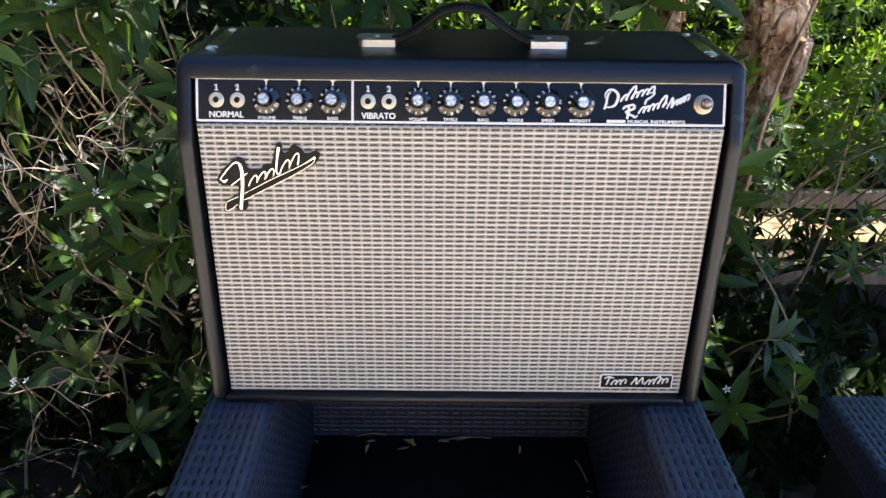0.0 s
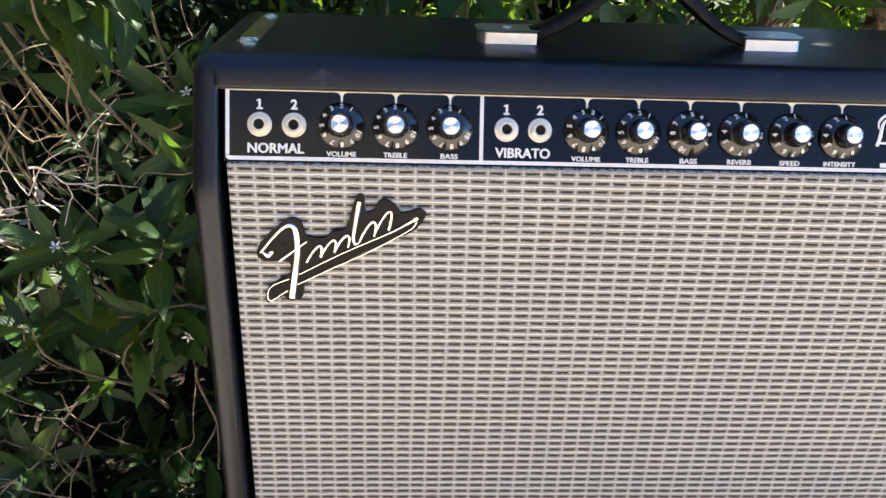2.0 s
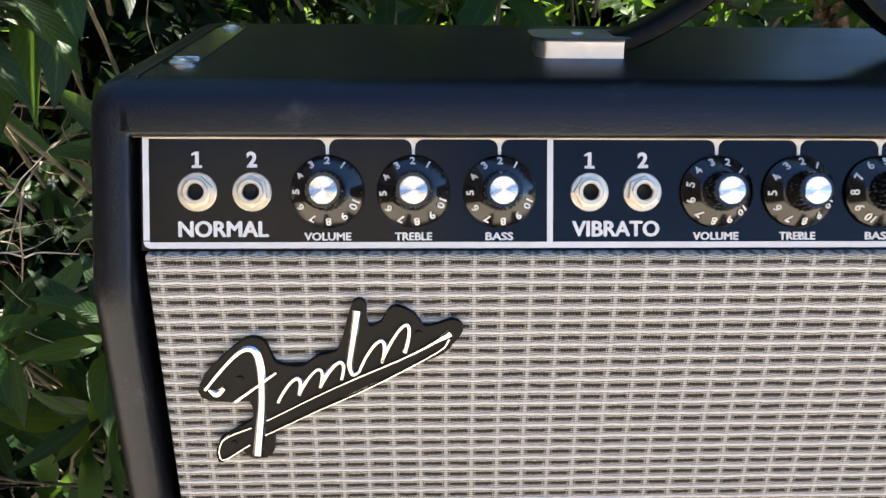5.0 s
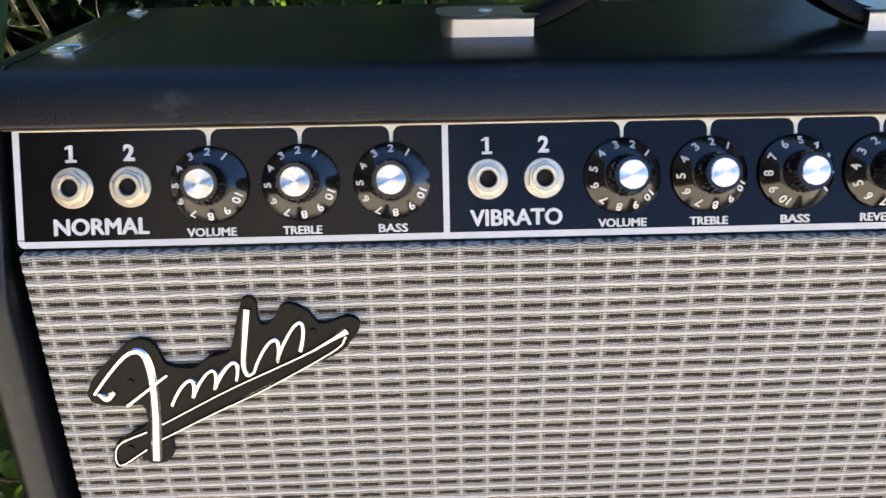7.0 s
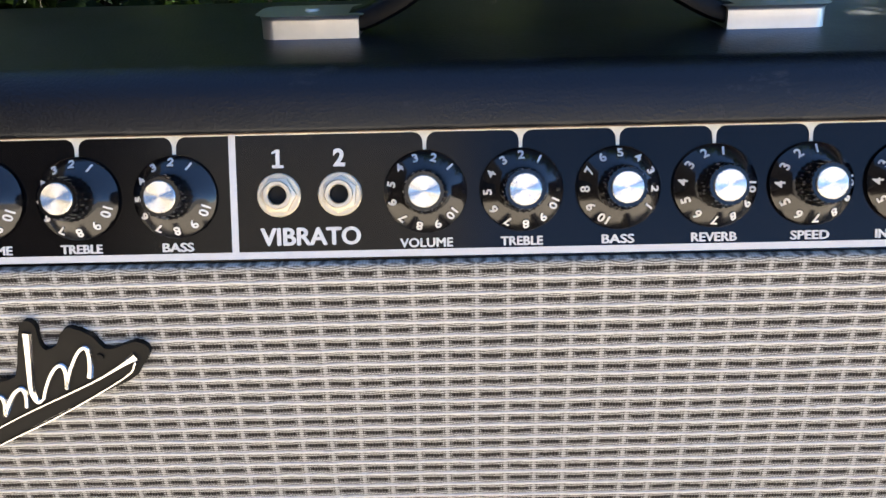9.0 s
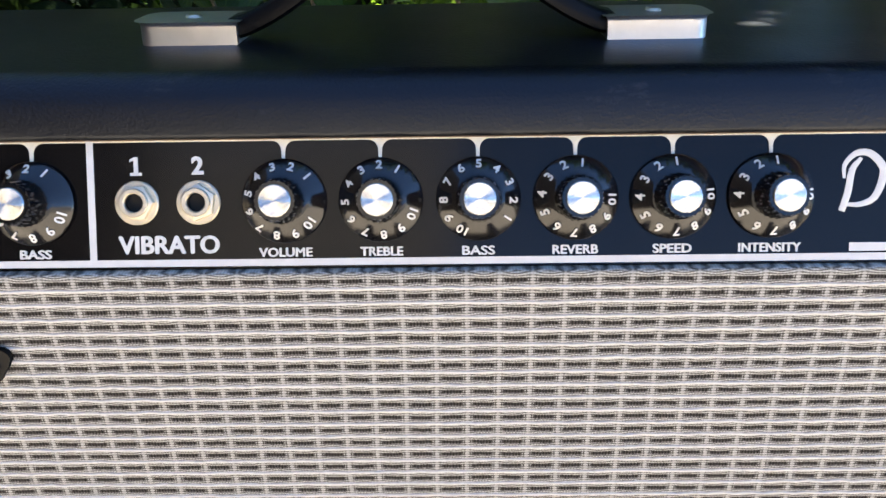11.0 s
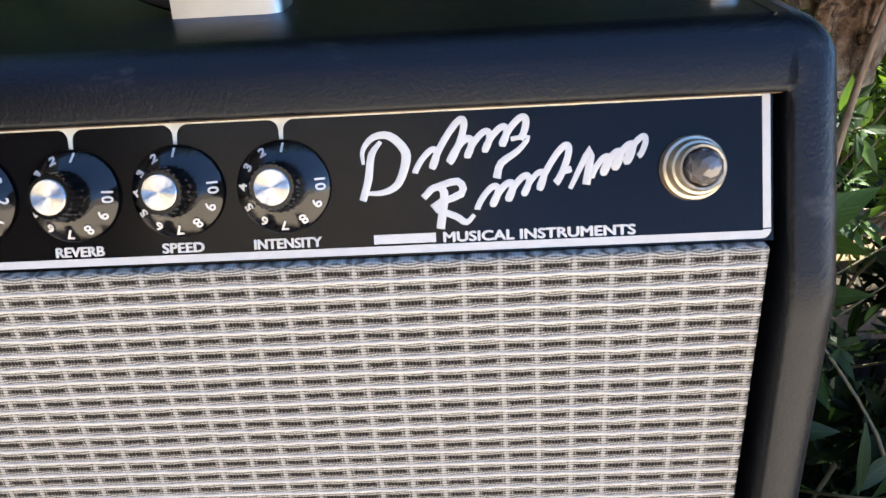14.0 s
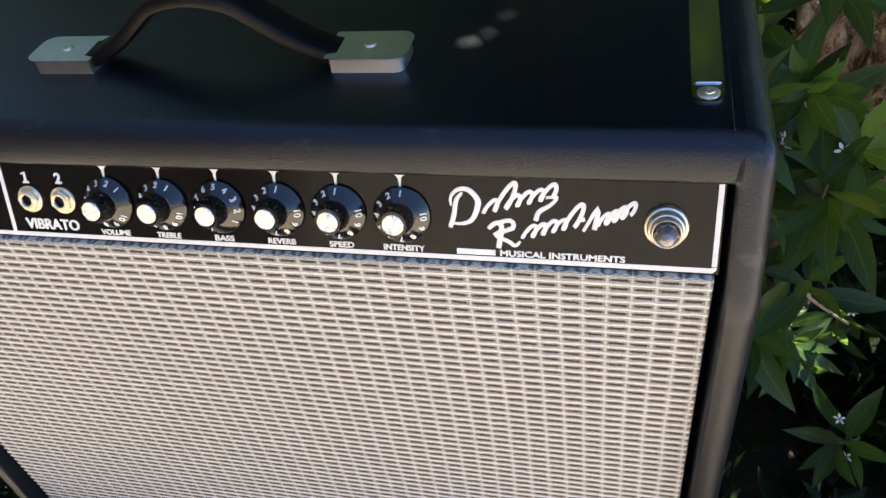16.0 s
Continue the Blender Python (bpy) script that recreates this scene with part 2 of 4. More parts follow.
BRUSHED = plain("worn_nickel", (0.70, 0.63, 0.50), 0.46, metal=1.0, spread=0.08, scale=160)
KNOB = plain("gloss_black_plastic", (0.0045, 0.0042, 0.0045), 0.14, spread=0.2, scale=80, spec=0.55)
RUBBER = plain("black_strap", (0.003, 0.003, 0.0034), 0.36, spread=0.3, scale=90, bump=0.0003, spec=0.12)
HOLE = plain("dark_hole", (0.004, 0.004, 0.004), 0.8)
BADGE = plain("matt_black_badge", (0.004, 0.0038, 0.0038), 0.5, spread=0.2, scale=120, spec=0.14)
SPUN = make_spun()
JEWEL = make_glass()
LENSBACK = plain("dull_metal", (0.14, 0.115, 0.10), 0.5, metal=0.5, spread=0.6, scale=700)
WICKER = make_wicker()
DARK = plain("dark_frame", (0.010, 0.010, 0.011), 0.6)
CUSHION = plain("black_seat_fabric", (0.006, 0.006, 0.007), 0.95, spread=0.3, scale=30, bump=0.0008, spec=0.1)
LEAF = make_leaf("bush_leaf", (0.006, 0.018, 0.007), (0.020, 0.054, 0.013), (0.11, 0.19, 0.04), (0.24, 0.40, 0.04), 0.34, 0.32)
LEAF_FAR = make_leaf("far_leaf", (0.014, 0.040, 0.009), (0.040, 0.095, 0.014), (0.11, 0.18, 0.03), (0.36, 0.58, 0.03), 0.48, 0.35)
# Darkened copy of the leaf: shade inside the bushes put into its colour.
LEAF_SHADE = make_leaf("shade_toned_leaf", (0.0026, 0.0060, 0.0024), (0.0072, 0.0165, 0.0055), (0.026, 0.042, 0.011), (0.04, 0.075, 0.012), 0.15, 0.10)
DEADLEAF = plain("dry_leaf", (0.34, 0.22, 0.11), 0.8, spread=0.4, scale=50)
PETAL = plain("white_petal", (0.78, 0.77, 0.74), 0.6, spread=0.05, scale=100)
TWIG = make_bark("dry_twig", (0.09, 0.06, 0.04), (0.36, 0.28, 0.21), 120)
STEM = make_bark("stem", (0.09, 0.085, 0.05), (0.24, 0.20, 0.13), 120)
BARK = make_peeling_bark()
BLEACHED = make_bark("bleached_twig", (0.34, 0.27, 0.21), (0.72, 0.64, 0.55), 120)
# Near-black wood: shade put into colour, for lower fence and added walls.
DARKBOARD = make_bark("shade_dark_board", (0.012, 0.009, 0.007), (0.040, 0.030, 0.024), 40)
BOARD = make_bark("weathered_board", (0.07, 0.05, 0.037), (0.21, 0.16, 0.12), 40)
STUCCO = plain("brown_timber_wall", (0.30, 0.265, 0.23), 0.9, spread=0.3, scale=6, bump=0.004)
GROUND = make_ground()
SAND = make_bark("pale_sunlit_sand", (0.06, 0.042, 0.026), (0.24, 0.17, 0.10), 14)

# ---- helpers for meshes ----
PLACE = {}


def thing(name, m, label, category, group="", kind=""):
    ob = new(name)
    ob.empty_display_size = 0.05
    ob.matrix_basis = m
    PLACE[ob] = m
    return tagged(ob, label, category, group, kind)


def mesh_of(bm, name, mat, smooth=0.6):
    me = bpy.data.meshes.new(name)
    bmesh.ops.recalc_face_normals(bm, faces=bm.faces)
    for f in bm.faces:
        f.smooth = smooth > 0
    for e in bm.edges:
        e.smooth = len(e.link_faces) != 2 or e.calc_face_angle(0) < smooth
    bm.to_mesh(me)
    bm.free()
    me.materials.append(mat)
    return me


def part(name, bm, mat, parent=None, label="", m=None, smooth=0.6):
    """One mesh object; m is its place in the world."""
    me = mesh_of(bm, name, mat, smooth) if isinstance(bm, bmesh.types.BMesh) else bm
    ob = new(name, me)
    m = m or Matrix()
    PLACE[ob] = m
    if parent is not None:
        ob.parent = parent
        ob.matrix_basis = PLACE[parent].inverted() @ m
    else:
        ob.matrix_basis = m
    if label:
        ob["label"] = label
    return ob


def prism(points, axis, a, b, bm=None):
    """A polygon extruded along an axis from a to b; the points give the two other axes in order."""
    bm = bm or bmesh.new()

    def at(p, s):
        return Vector((s, p[0], p[1])) if axis == 0 else Vector((p[0], s, p[1])) if axis == 1 else Vector((p[0], p[1], s))

    low = [bm.verts.new(at(p, a)) for p in points]
    top = [bm.verts.new(at(p, b)) for p in points]
    n = len(points)
    bm.faces.new(low)
    bm.faces.new(top[::-1])
    for i in range(n):
        bm.faces.new((low[i], low[(i + 1) % n], top[(i + 1) % n], top[i]))
    return bm


def box(x0, x1, y0, y1, z0, z1, bev=0.0, seg=2, bm=None):
    own = bmesh.new()
    prism([(x0, y0), (x1, y0), (x1, y1), (x0, y1)], 2, z0, z1, own)
    if bev:
        bmesh.ops.bevel(own, geom=own.edges[:], offset=bev, segments=seg, profile=0.5, affect="EDGES", clamp_overlap=True)
    return join(bm, own)


def join(bm, own):
    if bm is None:
        return own
    me = bpy.data.meshes.new("tmp")
    own.to_mesh(me)
    bm.from_mesh(me)
    own.free()
    bpy.data.meshes.remove(me)
    return bm


def round_edges(bm, keep, offset, seg=4):
    es = [e for e in bm.edges if keep(e.verts[0].co, e.verts[1].co)]
    bmesh.ops.bevel(bm, geom=es, offset=offset, segments=seg, profile=0.5, affect="EDGES", clamp_overlap=True)
    return bm


def lathe(profile, n=32, bm=None):
    """Turned round z: profile of (radius, height)."""
    bm = bm or bmesh.new()
    rings = []
    for r, z in profile:
        if r < 1e-6:
            rings.append([bm.verts.new((0, 0, z))])
        else:
            rings.append([bm.verts.new((r * math.cos(2 * math.pi * i / n), r * math.sin(2 * math.pi * i / n), z)) for i in range(n)])
    for a, b in zip(rings, rings[1:]):
        for i in range(n):
            j = (i + 1) % n
            if len(a) == 1 and len(b) == 1:
                continue
            if len(a) == 1:
                bm.faces.new((a[0], b[j], b[i]))
            elif len(b) == 1:
                bm.faces.new((a[i], a[j], b[0]))
            else:
                bm.faces.new((a[i], a[j], b[j], b[i]))
    return bm


def tube(path, radii, sides=6, bm=None, flat=1.0):
    """A tapered tube along a path of points."""
    bm = bm or bmesh.new()
    path = [Vector([float(v) for v in p]) for p in path]
    if not isinstance(radii, (list, tuple)):
        radii = [radii] * len(path)
    rings, side = [], None
    for i, p in enumerate(path):
        d = (path[min(i + 1, len(path) - 1)] - path[max(i - 1, 0)]).normalized()
        if side is None:
            side = d.orthogonal().normalized()
        side = (side - d * side.dot(d)).normalized()
        up = d.cross(side)
        rings.append([bm.verts.new(p + float(radii[i]) * (math.cos(2 * math.pi * k / sides) * side + flat * math.sin(2 * math.pi * k / sides) * up)) for k in range(sides)])
    for a, b in zip(rings, rings[1:]):
        for k in range(sides):
            bm.faces.new((a[k], a[(k + 1) % sides], b[(k + 1) % sides], b[k]))
    bm.faces.new(rings[0][::-1])
    bm.faces.new(rings[-1])
    return bm


def curve_points(points, n):
    """Points on a smooth curve through the given ones."""
    pts = [Vector([float(v) for v in p]) for p in points]
    pts = [pts[0] * 2 - pts[1], *pts] + [pts[-1] * 2 - pts[-2]]
    out = []
    for i in range(1, len(pts) - 2):
        a, b, c, d = pts[i - 1 : i + 3]
        for k in range(n):
            t = k / n
            out.append(0.5 * (2 * b + (c - a) * t + (2 * a - 5 * b + 4 * c - d) * t * t + (3 * b - a - 3 * c + d) * t ** 3))
    return out + [pts[-2]]


def ribbon(points, widths, depth, n=6, bm=None, base=0.0):
    """A flat stroke in the xy plane through the points, of that depth in z, slightly crowned."""
    bm = bm or bmesh.new()
    path = curve_points([(x, y, 0) for x, y in points], n)
    last = None
    for i, p in enumerate(path):
        d = (path[min(i + 1, len(path) - 1)] - path[max(i - 1, 0)]).normalized()
        s = Vector((-d.y, d.x, 0))
        f = i / (len(path) - 1) * (len(widths) - 1)
        k = min(int(f), len(widths) - 2)
        w = (widths[k] + (widths[k + 1] - widths[k]) * (f - k)) / 2
        q = [p + s * w, p + s * w * 0.55, p - s * w * 0.55, p - s * w]
        ring = [bm.verts.new((v.x, v.y, base + h)) for v, h in zip(q, (depth * 0.35, depth, depth, depth * 0.35))]
        ring += [bm.verts.new((q[3].x, q[3].y, base)), bm.verts.new((q[0].x, q[0].y, base))]
        if last:
            for a in range(6):
                bm.faces.new((last[a], last[(a + 1) % 6], ring[(a + 1) % 6], ring[a]))
        else:
            bm.faces.new(ring)
        last = ring
    bm.faces.new(last[::-1])
    return bm


def text_mesh(body, size, depth, mat, bold=0.0, m=None, bm=None, width=None):
    """Letters as a mesh, centred on x, baseline at y = 0; width squeezes or widens them to that breadth."""
    cu = bpy.data.curves.new("letters", "FONT")
    cu.body, cu.size, cu.extrude, cu.offset, cu.align_x = body, size, depth / 2, bold * size, "CENTER"
    cu.resolution_u = 3
    tmp = new("letters", cu)
    deps = bpy.context.evaluated_depsgraph_get()
    deps.update()
    me = bpy.data.meshes.new_from_object(tmp.evaluated_get(deps))
    bpy.data.objects.remove(tmp)
    bpy.data.curves.remove(cu)
    own = bmesh.new()
    own.from_mesh(me)
    bpy.data.meshes.remove(me)
    if width:
        xs = [v.co.x for v in own.verts]
        k = width / (max(xs) - min(xs))
        mid = (max(xs) + min(xs)) / 2
        for v in own.verts:
            v.co.x = (v.co.x - mid) * k
    for v in own.verts:
        v.co.z += depth / 2
    if m is not None:
        bmesh.ops.transform(own, matrix=m, verts=own.verts[:])
    return join(bm, own)


# ---- ground ----
bm = bmesh.new()
size, cut = 60.0, 60
for i in range(cut + 1):
    for j in range(cut + 1):
        x, y = (i / cut * 2 - 1), (j / cut * 2 - 1)
        x, y = math.copysign(abs(x) ** 3, x) * size, math.copysign(abs(y) ** 3, y) * size
        bm.verts.new((x, y, 0.012 * noise.noise((x * 1.5, y * 1.5, 0))))
bm.verts.ensure_lookup_table()
for i in range(cut):
    for j in range(cut):
        a = i * (cut + 1) + j
        bm.faces.new([bm.verts[k] for k in (a, a + cut + 1, a + cut + 2, a + 1)])
tagged(part("ground", bm, GROUND), "warm brown earth and paving in dappled sun", "ground", kind="structure")

# Soil tone is deepened, and the bed stretched under the chair, for shade.
SOIL = make_bark("shade_dark_leaf_litter", (0.011, 0.008, 0.0055), (0.040, 0.028, 0.019), 26)
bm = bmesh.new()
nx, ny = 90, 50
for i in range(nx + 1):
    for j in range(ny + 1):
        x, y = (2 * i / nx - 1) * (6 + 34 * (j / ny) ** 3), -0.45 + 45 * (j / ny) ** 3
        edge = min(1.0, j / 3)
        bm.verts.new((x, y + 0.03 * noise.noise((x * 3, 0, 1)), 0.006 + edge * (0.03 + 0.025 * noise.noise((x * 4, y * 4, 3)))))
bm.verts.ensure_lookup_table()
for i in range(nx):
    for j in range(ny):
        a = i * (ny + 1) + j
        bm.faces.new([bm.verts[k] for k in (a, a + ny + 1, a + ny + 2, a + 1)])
tagged(part("planting_bed", bm, SOIL), "soil and leaf litter under bushes and chair, darkened for shade", "soil", kind="structure")

# ---- the amplifier ----
BASE_Z = 0.610
amp = thing("guitar_amplifier", pose(0, 0.06, BASE_Z), "black vinyl guitar amplifier with silver grille on a wicker chair", "amplifier")
FRONT = [(-0.0425, 0.610), (-0.0265, 0.957), (0.0074, 1.040)]
BACK_Y, TOP_Z, IN_X, OUT_X = 0.168, 1.040, 0.2935, 0.3115


R_TOP, R_LOW = 0.0150, 0.0120
rail_z = 1.0181


def front_y(z):
    """Where the front edge of the cabinet lies at a height: upright below, leaning back beside the control panel."""
    (y0, z0), (y1, z1), (y2, z2) = FRONT
    return y0 + (y1 - y0) * (z - z0) / (z1 - z0) if z < z1 else y1 + (y2 - y1) * (z - z1) / (z2 - z1)


def shell(stations, name):
    """A board swept along its outer line. A station: outer point (x, z), outward normal, inner point (x, z)."""
    r, r2 = 0.0095, 0.0025
    b, prev = bmesh.new(), None
    for (ox, oz), (nx, nz), (ix, iz) in stations:
        t = math.hypot(ox - ix, oz - iz)

        def at(d, back):
            f = d / t
            x, z = ox + (ix - ox) * f, oz + (iz - oz) * f
            return b.verts.new((x, front_y(z) + back, z))

        ring = [b.verts.new((ox, BACK_Y, oz))]
        ring += [at(r * (1 - math.cos(a)), r * (1 - math.sin(a))) for a in [radians(15 * k) for k in range(7)]]
        ring += [at(t - r2, 0.0), at(t - 0.3 * r2, 0.3 * r2), at(t, r2), b.verts.new((ix, BACK_Y, iz))]
        if prev:
            for k in range(len(ring)):
                m = (k + 1) % len(ring)
                b.faces.new((prev[k], prev[m], ring[m], ring[k]))
        else:
            b.faces.new(ring)
        prev = ring
    b.faces.new(prev[::-1])
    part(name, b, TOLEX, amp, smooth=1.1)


for s in (-1, 1):
    st = []
    for k in range(7):
        a = radians(90 - 15 * k)
        n = (s * math.cos(a), -math.sin(a))
        st.append(((s * (OUT_X - R_LOW) + R_LOW * n[0], BASE_Z + R_LOW + R_LOW * n[1]), n, (s * IN_X, BASE_Z + 0.0115 + 0.0001 * k)))
    st += [((s * OUT_X, z), (s, 0), (s * IN_X, z)) for z in (0.64, 0.72, 0.80, 0.88, 0.935, 0.948, 0.957, 0.966, 0.980, 1.000, 1.016)]
    for k in range(1, 7):
        a = radians(15 * k)
        n = (s * math.cos(a), math.sin(a))
        st.append(((s * (OUT_X - R_TOP) + R_TOP * n[0], TOP_Z - R_TOP + R_TOP * n[1]), n, (s * (IN_X - 0.0002 * k), rail_z)))
    shell(st, "side_panel")
TX0 = OUT_X - R_TOP - 0.0002
shell([((x, TOP_Z), (0, 1), (x, rail_z)) for x in [TX0 * (i / 12 - 1) for i in range(25)]], "top_panel")
rail_y = front_y(rail_z)
for s in (-1, 1):
    # where the covering of the side laps over the top
    lap = [(s * 0.2912, BACK_Y - 0.002, TOP_Z + 0.0001), (s * 0.2912, 0.09, TOP_Z + 0.0001), (s * 0.2912, 0.0125, TOP_Z + 0.0001)]
    part("seam", tube(lap, 0.0006, 6, None, 0.6), TOLEX, amp)
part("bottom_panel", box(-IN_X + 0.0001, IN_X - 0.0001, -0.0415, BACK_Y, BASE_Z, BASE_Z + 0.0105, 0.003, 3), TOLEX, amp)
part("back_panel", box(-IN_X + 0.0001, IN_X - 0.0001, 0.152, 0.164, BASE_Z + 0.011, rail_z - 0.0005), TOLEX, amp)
part("piping", box(-IN_X + 0.001, IN_X - 0.001, rail_y + 0.0032, rail_y + 0.006, rail_z - 0.0006, rail_z - 0.0001), PIPING, amp, "thin brown edge under the top rail")


def cord_strip(pts, half, bm):
    """A flat cord lying on the cloth: a low rounded section along the points."""
    prev = None
    for i, (x, y, z) in enumerate(pts):
        w = half * (1 + 0.22 * noise.noise((x * 240, y * 900, 2)))
        ring = [bm.verts.new((x, y + f * w, max(z, 0) + h)) for f, h in ((-1, -0.0001), (-0.75, 0.00030), (0, 0.00042), (0.75, 0.00030), (1, -0.0001))]
        if prev:
            for k in range(5):
                bm.faces.new((prev[k], prev[(k + 1) % 5], ring[(k + 1) % 5], ring[k]))
        else:
            bm.faces.new(ring)
        prev = ring
    bm.faces.new(prev[::-1])
    return bm


# grille: local x along, y up, z outward
GM = Matrix.Translation((0, -0.030, 0.620)) @ Matrix(((1, 0, 0, 0), (0, 0.03284, -0.99946, 0), (0, 0.99946, 0.03284, 0), (0, 0, 0, 1)))
PM = Matrix.Translation((0, -0.0145, 0.9745)) @ Matrix(((1, 0, 0, 0), (0, 0.38268, -0.92388, 0), (0, 0.92388, 0.38268, 0), (0, 0, 0, 1)))
GH = 0.3530
b = box(-0.2885, 0.2885, 0.0012, GH, -0.012, 0.0, 0.0016, 3)
grille = part("speaker_grille", b, CLOTH, amp, "silver grille cloth with dark dashes", GM)
for r in range(int(GH / ROW)):
    y = ROW * (r + 1) - ROW_SHIFT
    if y > GH - 0.003:
        continue
    bmc = bmesh.new()
    pts = []
    for i in range(97):
        x = -0.2878 + 0.5756 * i / 96
        pts.append((x, y + 0.00040 * noise.noise((x * 70, r * 3.7, 0)) + 0.00022 * math.sin(x / COLUMN * 2 * math.pi + 0.8 * noise.noise((x * 9, r * 1.3, 5))), 0.00010 + 0.00012 * math.sin(x / COLUMN * 2 * math.pi + r)))
    cord_strip(pts, 0.00064 + 0.00008 * noise.noise((r * 2.1, 0, 9)), bmc)
    part("cord", bmc, CORD, grille, m=GM, smooth=1.5)

# control panel: local x along, y up the slope, z outward
plate = part("control_panel", box(-0.2905, 0.2905, -0.0015, 0.0515, -0.004, 0.0, 0.0004, 1), PANEL, amp, "black control panel with white lines", PM)


def print_on(name, b, mat=None):
    return part(name, b, mat or WHITE, plate, m=PM, smooth=0.3)


def pieces(bm):
    """The loose pieces of a mesh, each as a mesh of its own."""
    todo, out = set(bm.faces), []
    while todo:
        stack, found = [todo.pop()], []
        while stack:
            f = stack.pop()
            found.append(f)
            for e in f.edges:
                for g in e.link_faces:
                    if g in todo:
                        todo.remove(g)
                        stack.append(g)
        own = bmesh.new()
        at = {}
        for f in found:
            for v in f.verts:
                if v not in at:
                    at[v] = own.verts.new(v.co)
            own.faces.new([at[v] for v in f.verts])
        out.append(own)
    bm.free()
    return out


def letters(b, bold=0.0):
    """Each printed letter as a piece of its own, its strokes thickened by shifted layers."""
    bmesh.ops.remove_doubles(b, verts=b.verts[:], dist=1e-6)
    for own in pieces(b):
        if bold:
            base = own.copy()
            for k, (dx, dy) in enumerate(((1, 0), (-1, 0), (0, 0.7), (0, -0.7))):
                extra = base.copy()
                for v in extra.verts:
                    v.co += Vector((dx * bold, dy * bold, -0.00001 * (k + 1)))
                join(own, extra)
            base.free()
        part("letter", own, WHITE, plate, m=PM, smooth=0.3)


D = 0.0005


def strip(x0, x1, y0, y1):
    return box(x0, x1, y0, y1, 0.0001, D)


print_on("border_line", strip(-0.2892, -0.2867, 0.0030, 0.0465))
print_on("border_line", strip(0.2867, 0.2892, 0.0030, 0.0465))
print_on("border_line", strip(-0.2866, 0.2866, -0.0004, 0.0022))
for s in (-1, 1):
    # rounded lower corners of the border
    arc_o = [(s * (0.2862 + 0.0030 * math.sin(a)), 0.0026 - 0.0030 * math.cos(a)) for a in [i * math.pi / 12 for i in range(7)]]
    arc_i = [(s * (0.2862 + 0.0005 * math.sin(a)), 0.0026 - 0.0005 * math.cos(a)) for a in [i * math.pi / 12 for i in range(6, -1, -1)]]
    print_on("border_line", prism(arc_o + arc_i, 2, 0.0001, D + 0.0001))
print_on("divider_line", strip(-0.1197, -0.1172, 0.0022, 0.0468))
for x0, x1 in ((-0.2866, -0.1198), (-0.1171, 0.2866)):
    print_on("top_line", strip(x0, x1, 0.0455, 0.0468), CREAM)
KNOBS = [(-0.2125, "VOLUME", -32, 0.0195), (-0.1764, "TREBLE", -29, 0.0155), (-0.1400, "BASS", -30, 0.0115),
         (-0.0470, "VOLUME", -46, 0.0195), (-0.0115, "TREBLE", -30, 0.0155), (0.0242, "BASS", -124, 0.0118),
         (0.0597, "REVERB", -9, 0.0165), (0.0951, "SPEED", -2, 0.0140), (0.1306, "INTENSITY", -4, 0.0225)]
KV = 0.0235
for x, word, turn, wide in KNOBS:
    # pointer mark: a stem flaring into the top line
    pts = []
    for s in (-1, 1):
        flare = [(x + s * (0.0007 + 0.0036 * (1 - math.cos(a))), 0.0418 + 0.0037 * math.sin(a)) for a in [i * math.pi / 12 for i in range(7)]]
        col = [(x + s * 0.0006, 0.0385)] + flare
        pts = pts + (col[::-1] if s < 0 else col)
    print_on("pointer_mark", prism(pts, 2, 0.0001, D), CREAM)
    letters(text_mesh(word, 0.0046, D, WHITE, 0.0, Matrix.Translation((x, 0.0030, 0)), width=wide), 0.00017)
for x, word in ((-0.2560, "NORMAL"), (-0.0902, "VIBRATO")):
    letters(text_mesh(word, 0.0092, D, WHITE, 0.0, Matrix.Translation((x, 0.0046, 0)), width=0.0370), 0.00031)
JACKS = [(-0.2668, "1"), (-0.2440, "2"), (-0.1016, "1"), (-0.0788, "2")]
for x, d in JACKS:
    letters(text_mesh(d, 0.0088, D, WHITE, 0.035, Matrix.Translation((x, 0.0338, 0))))
    if d == "1":
        print_on("letter_foot", strip(x - 0.0021, x + 0.0021, 0.0333, 0.0344))
        print_on("letter_flag", prism([(x - 0.0022, 0.0384), (x - 0.0006, 0.0390), (x - 0.0006, 0.0401), (x - 0.0022, 0.0392)], 2, 0.0001, D))
letters(text_mesh("MUSICAL INSTRUMENTS", 0.0046, D, WHITE, 0.0, Matrix.Translation((0.2141, 0.0028, 0)), width=0.0628), 0.00022)
print_on("maker_mark", strip(0.1595, 0.1801, 0.0029, 0.0060))


def loops(x0, y0, x1, y1, heights, lean=0.5, wide=0.17):
    """Points of slanted running loops of the given heights along a rising line."""
    out, n = [], len(heights)
    for i, h in enumerate(heights):
        for k in range(10):
            a, f = 2 * math.pi * k / 10, (i + k / 10) / n
            up = h * (1 - math.cos(a)) / 2
            out.append((x0 + (x1 - x0) * f + lean * up - wide * min(h, 0.009) * math.sin(a), y0 + (y1 - y0) * f + up))
    return out + [(x1, y1)]


def stroke(pts, widths, n=3):
    """A printed stroke: a very flat rounded band."""
    path = curve_points([(x, y, 0.00025) for x, y in pts], n)
    rad = []
    for i in range(len(path)):
        f = i / (len(path) - 1) * (len(widths) - 1)
        k = min(int(f), len(widths) - 2)
        rad.append((widths[k] + (widths[k + 1] - widths[k]) * (f - k)) / 2)
    b = bmesh.new()
    tube(path, rad, 10, b)
    for v in b.verts:
        v.co.z = 0.00025 + 0.15 * (v.co.z - 0.00025)
    return b


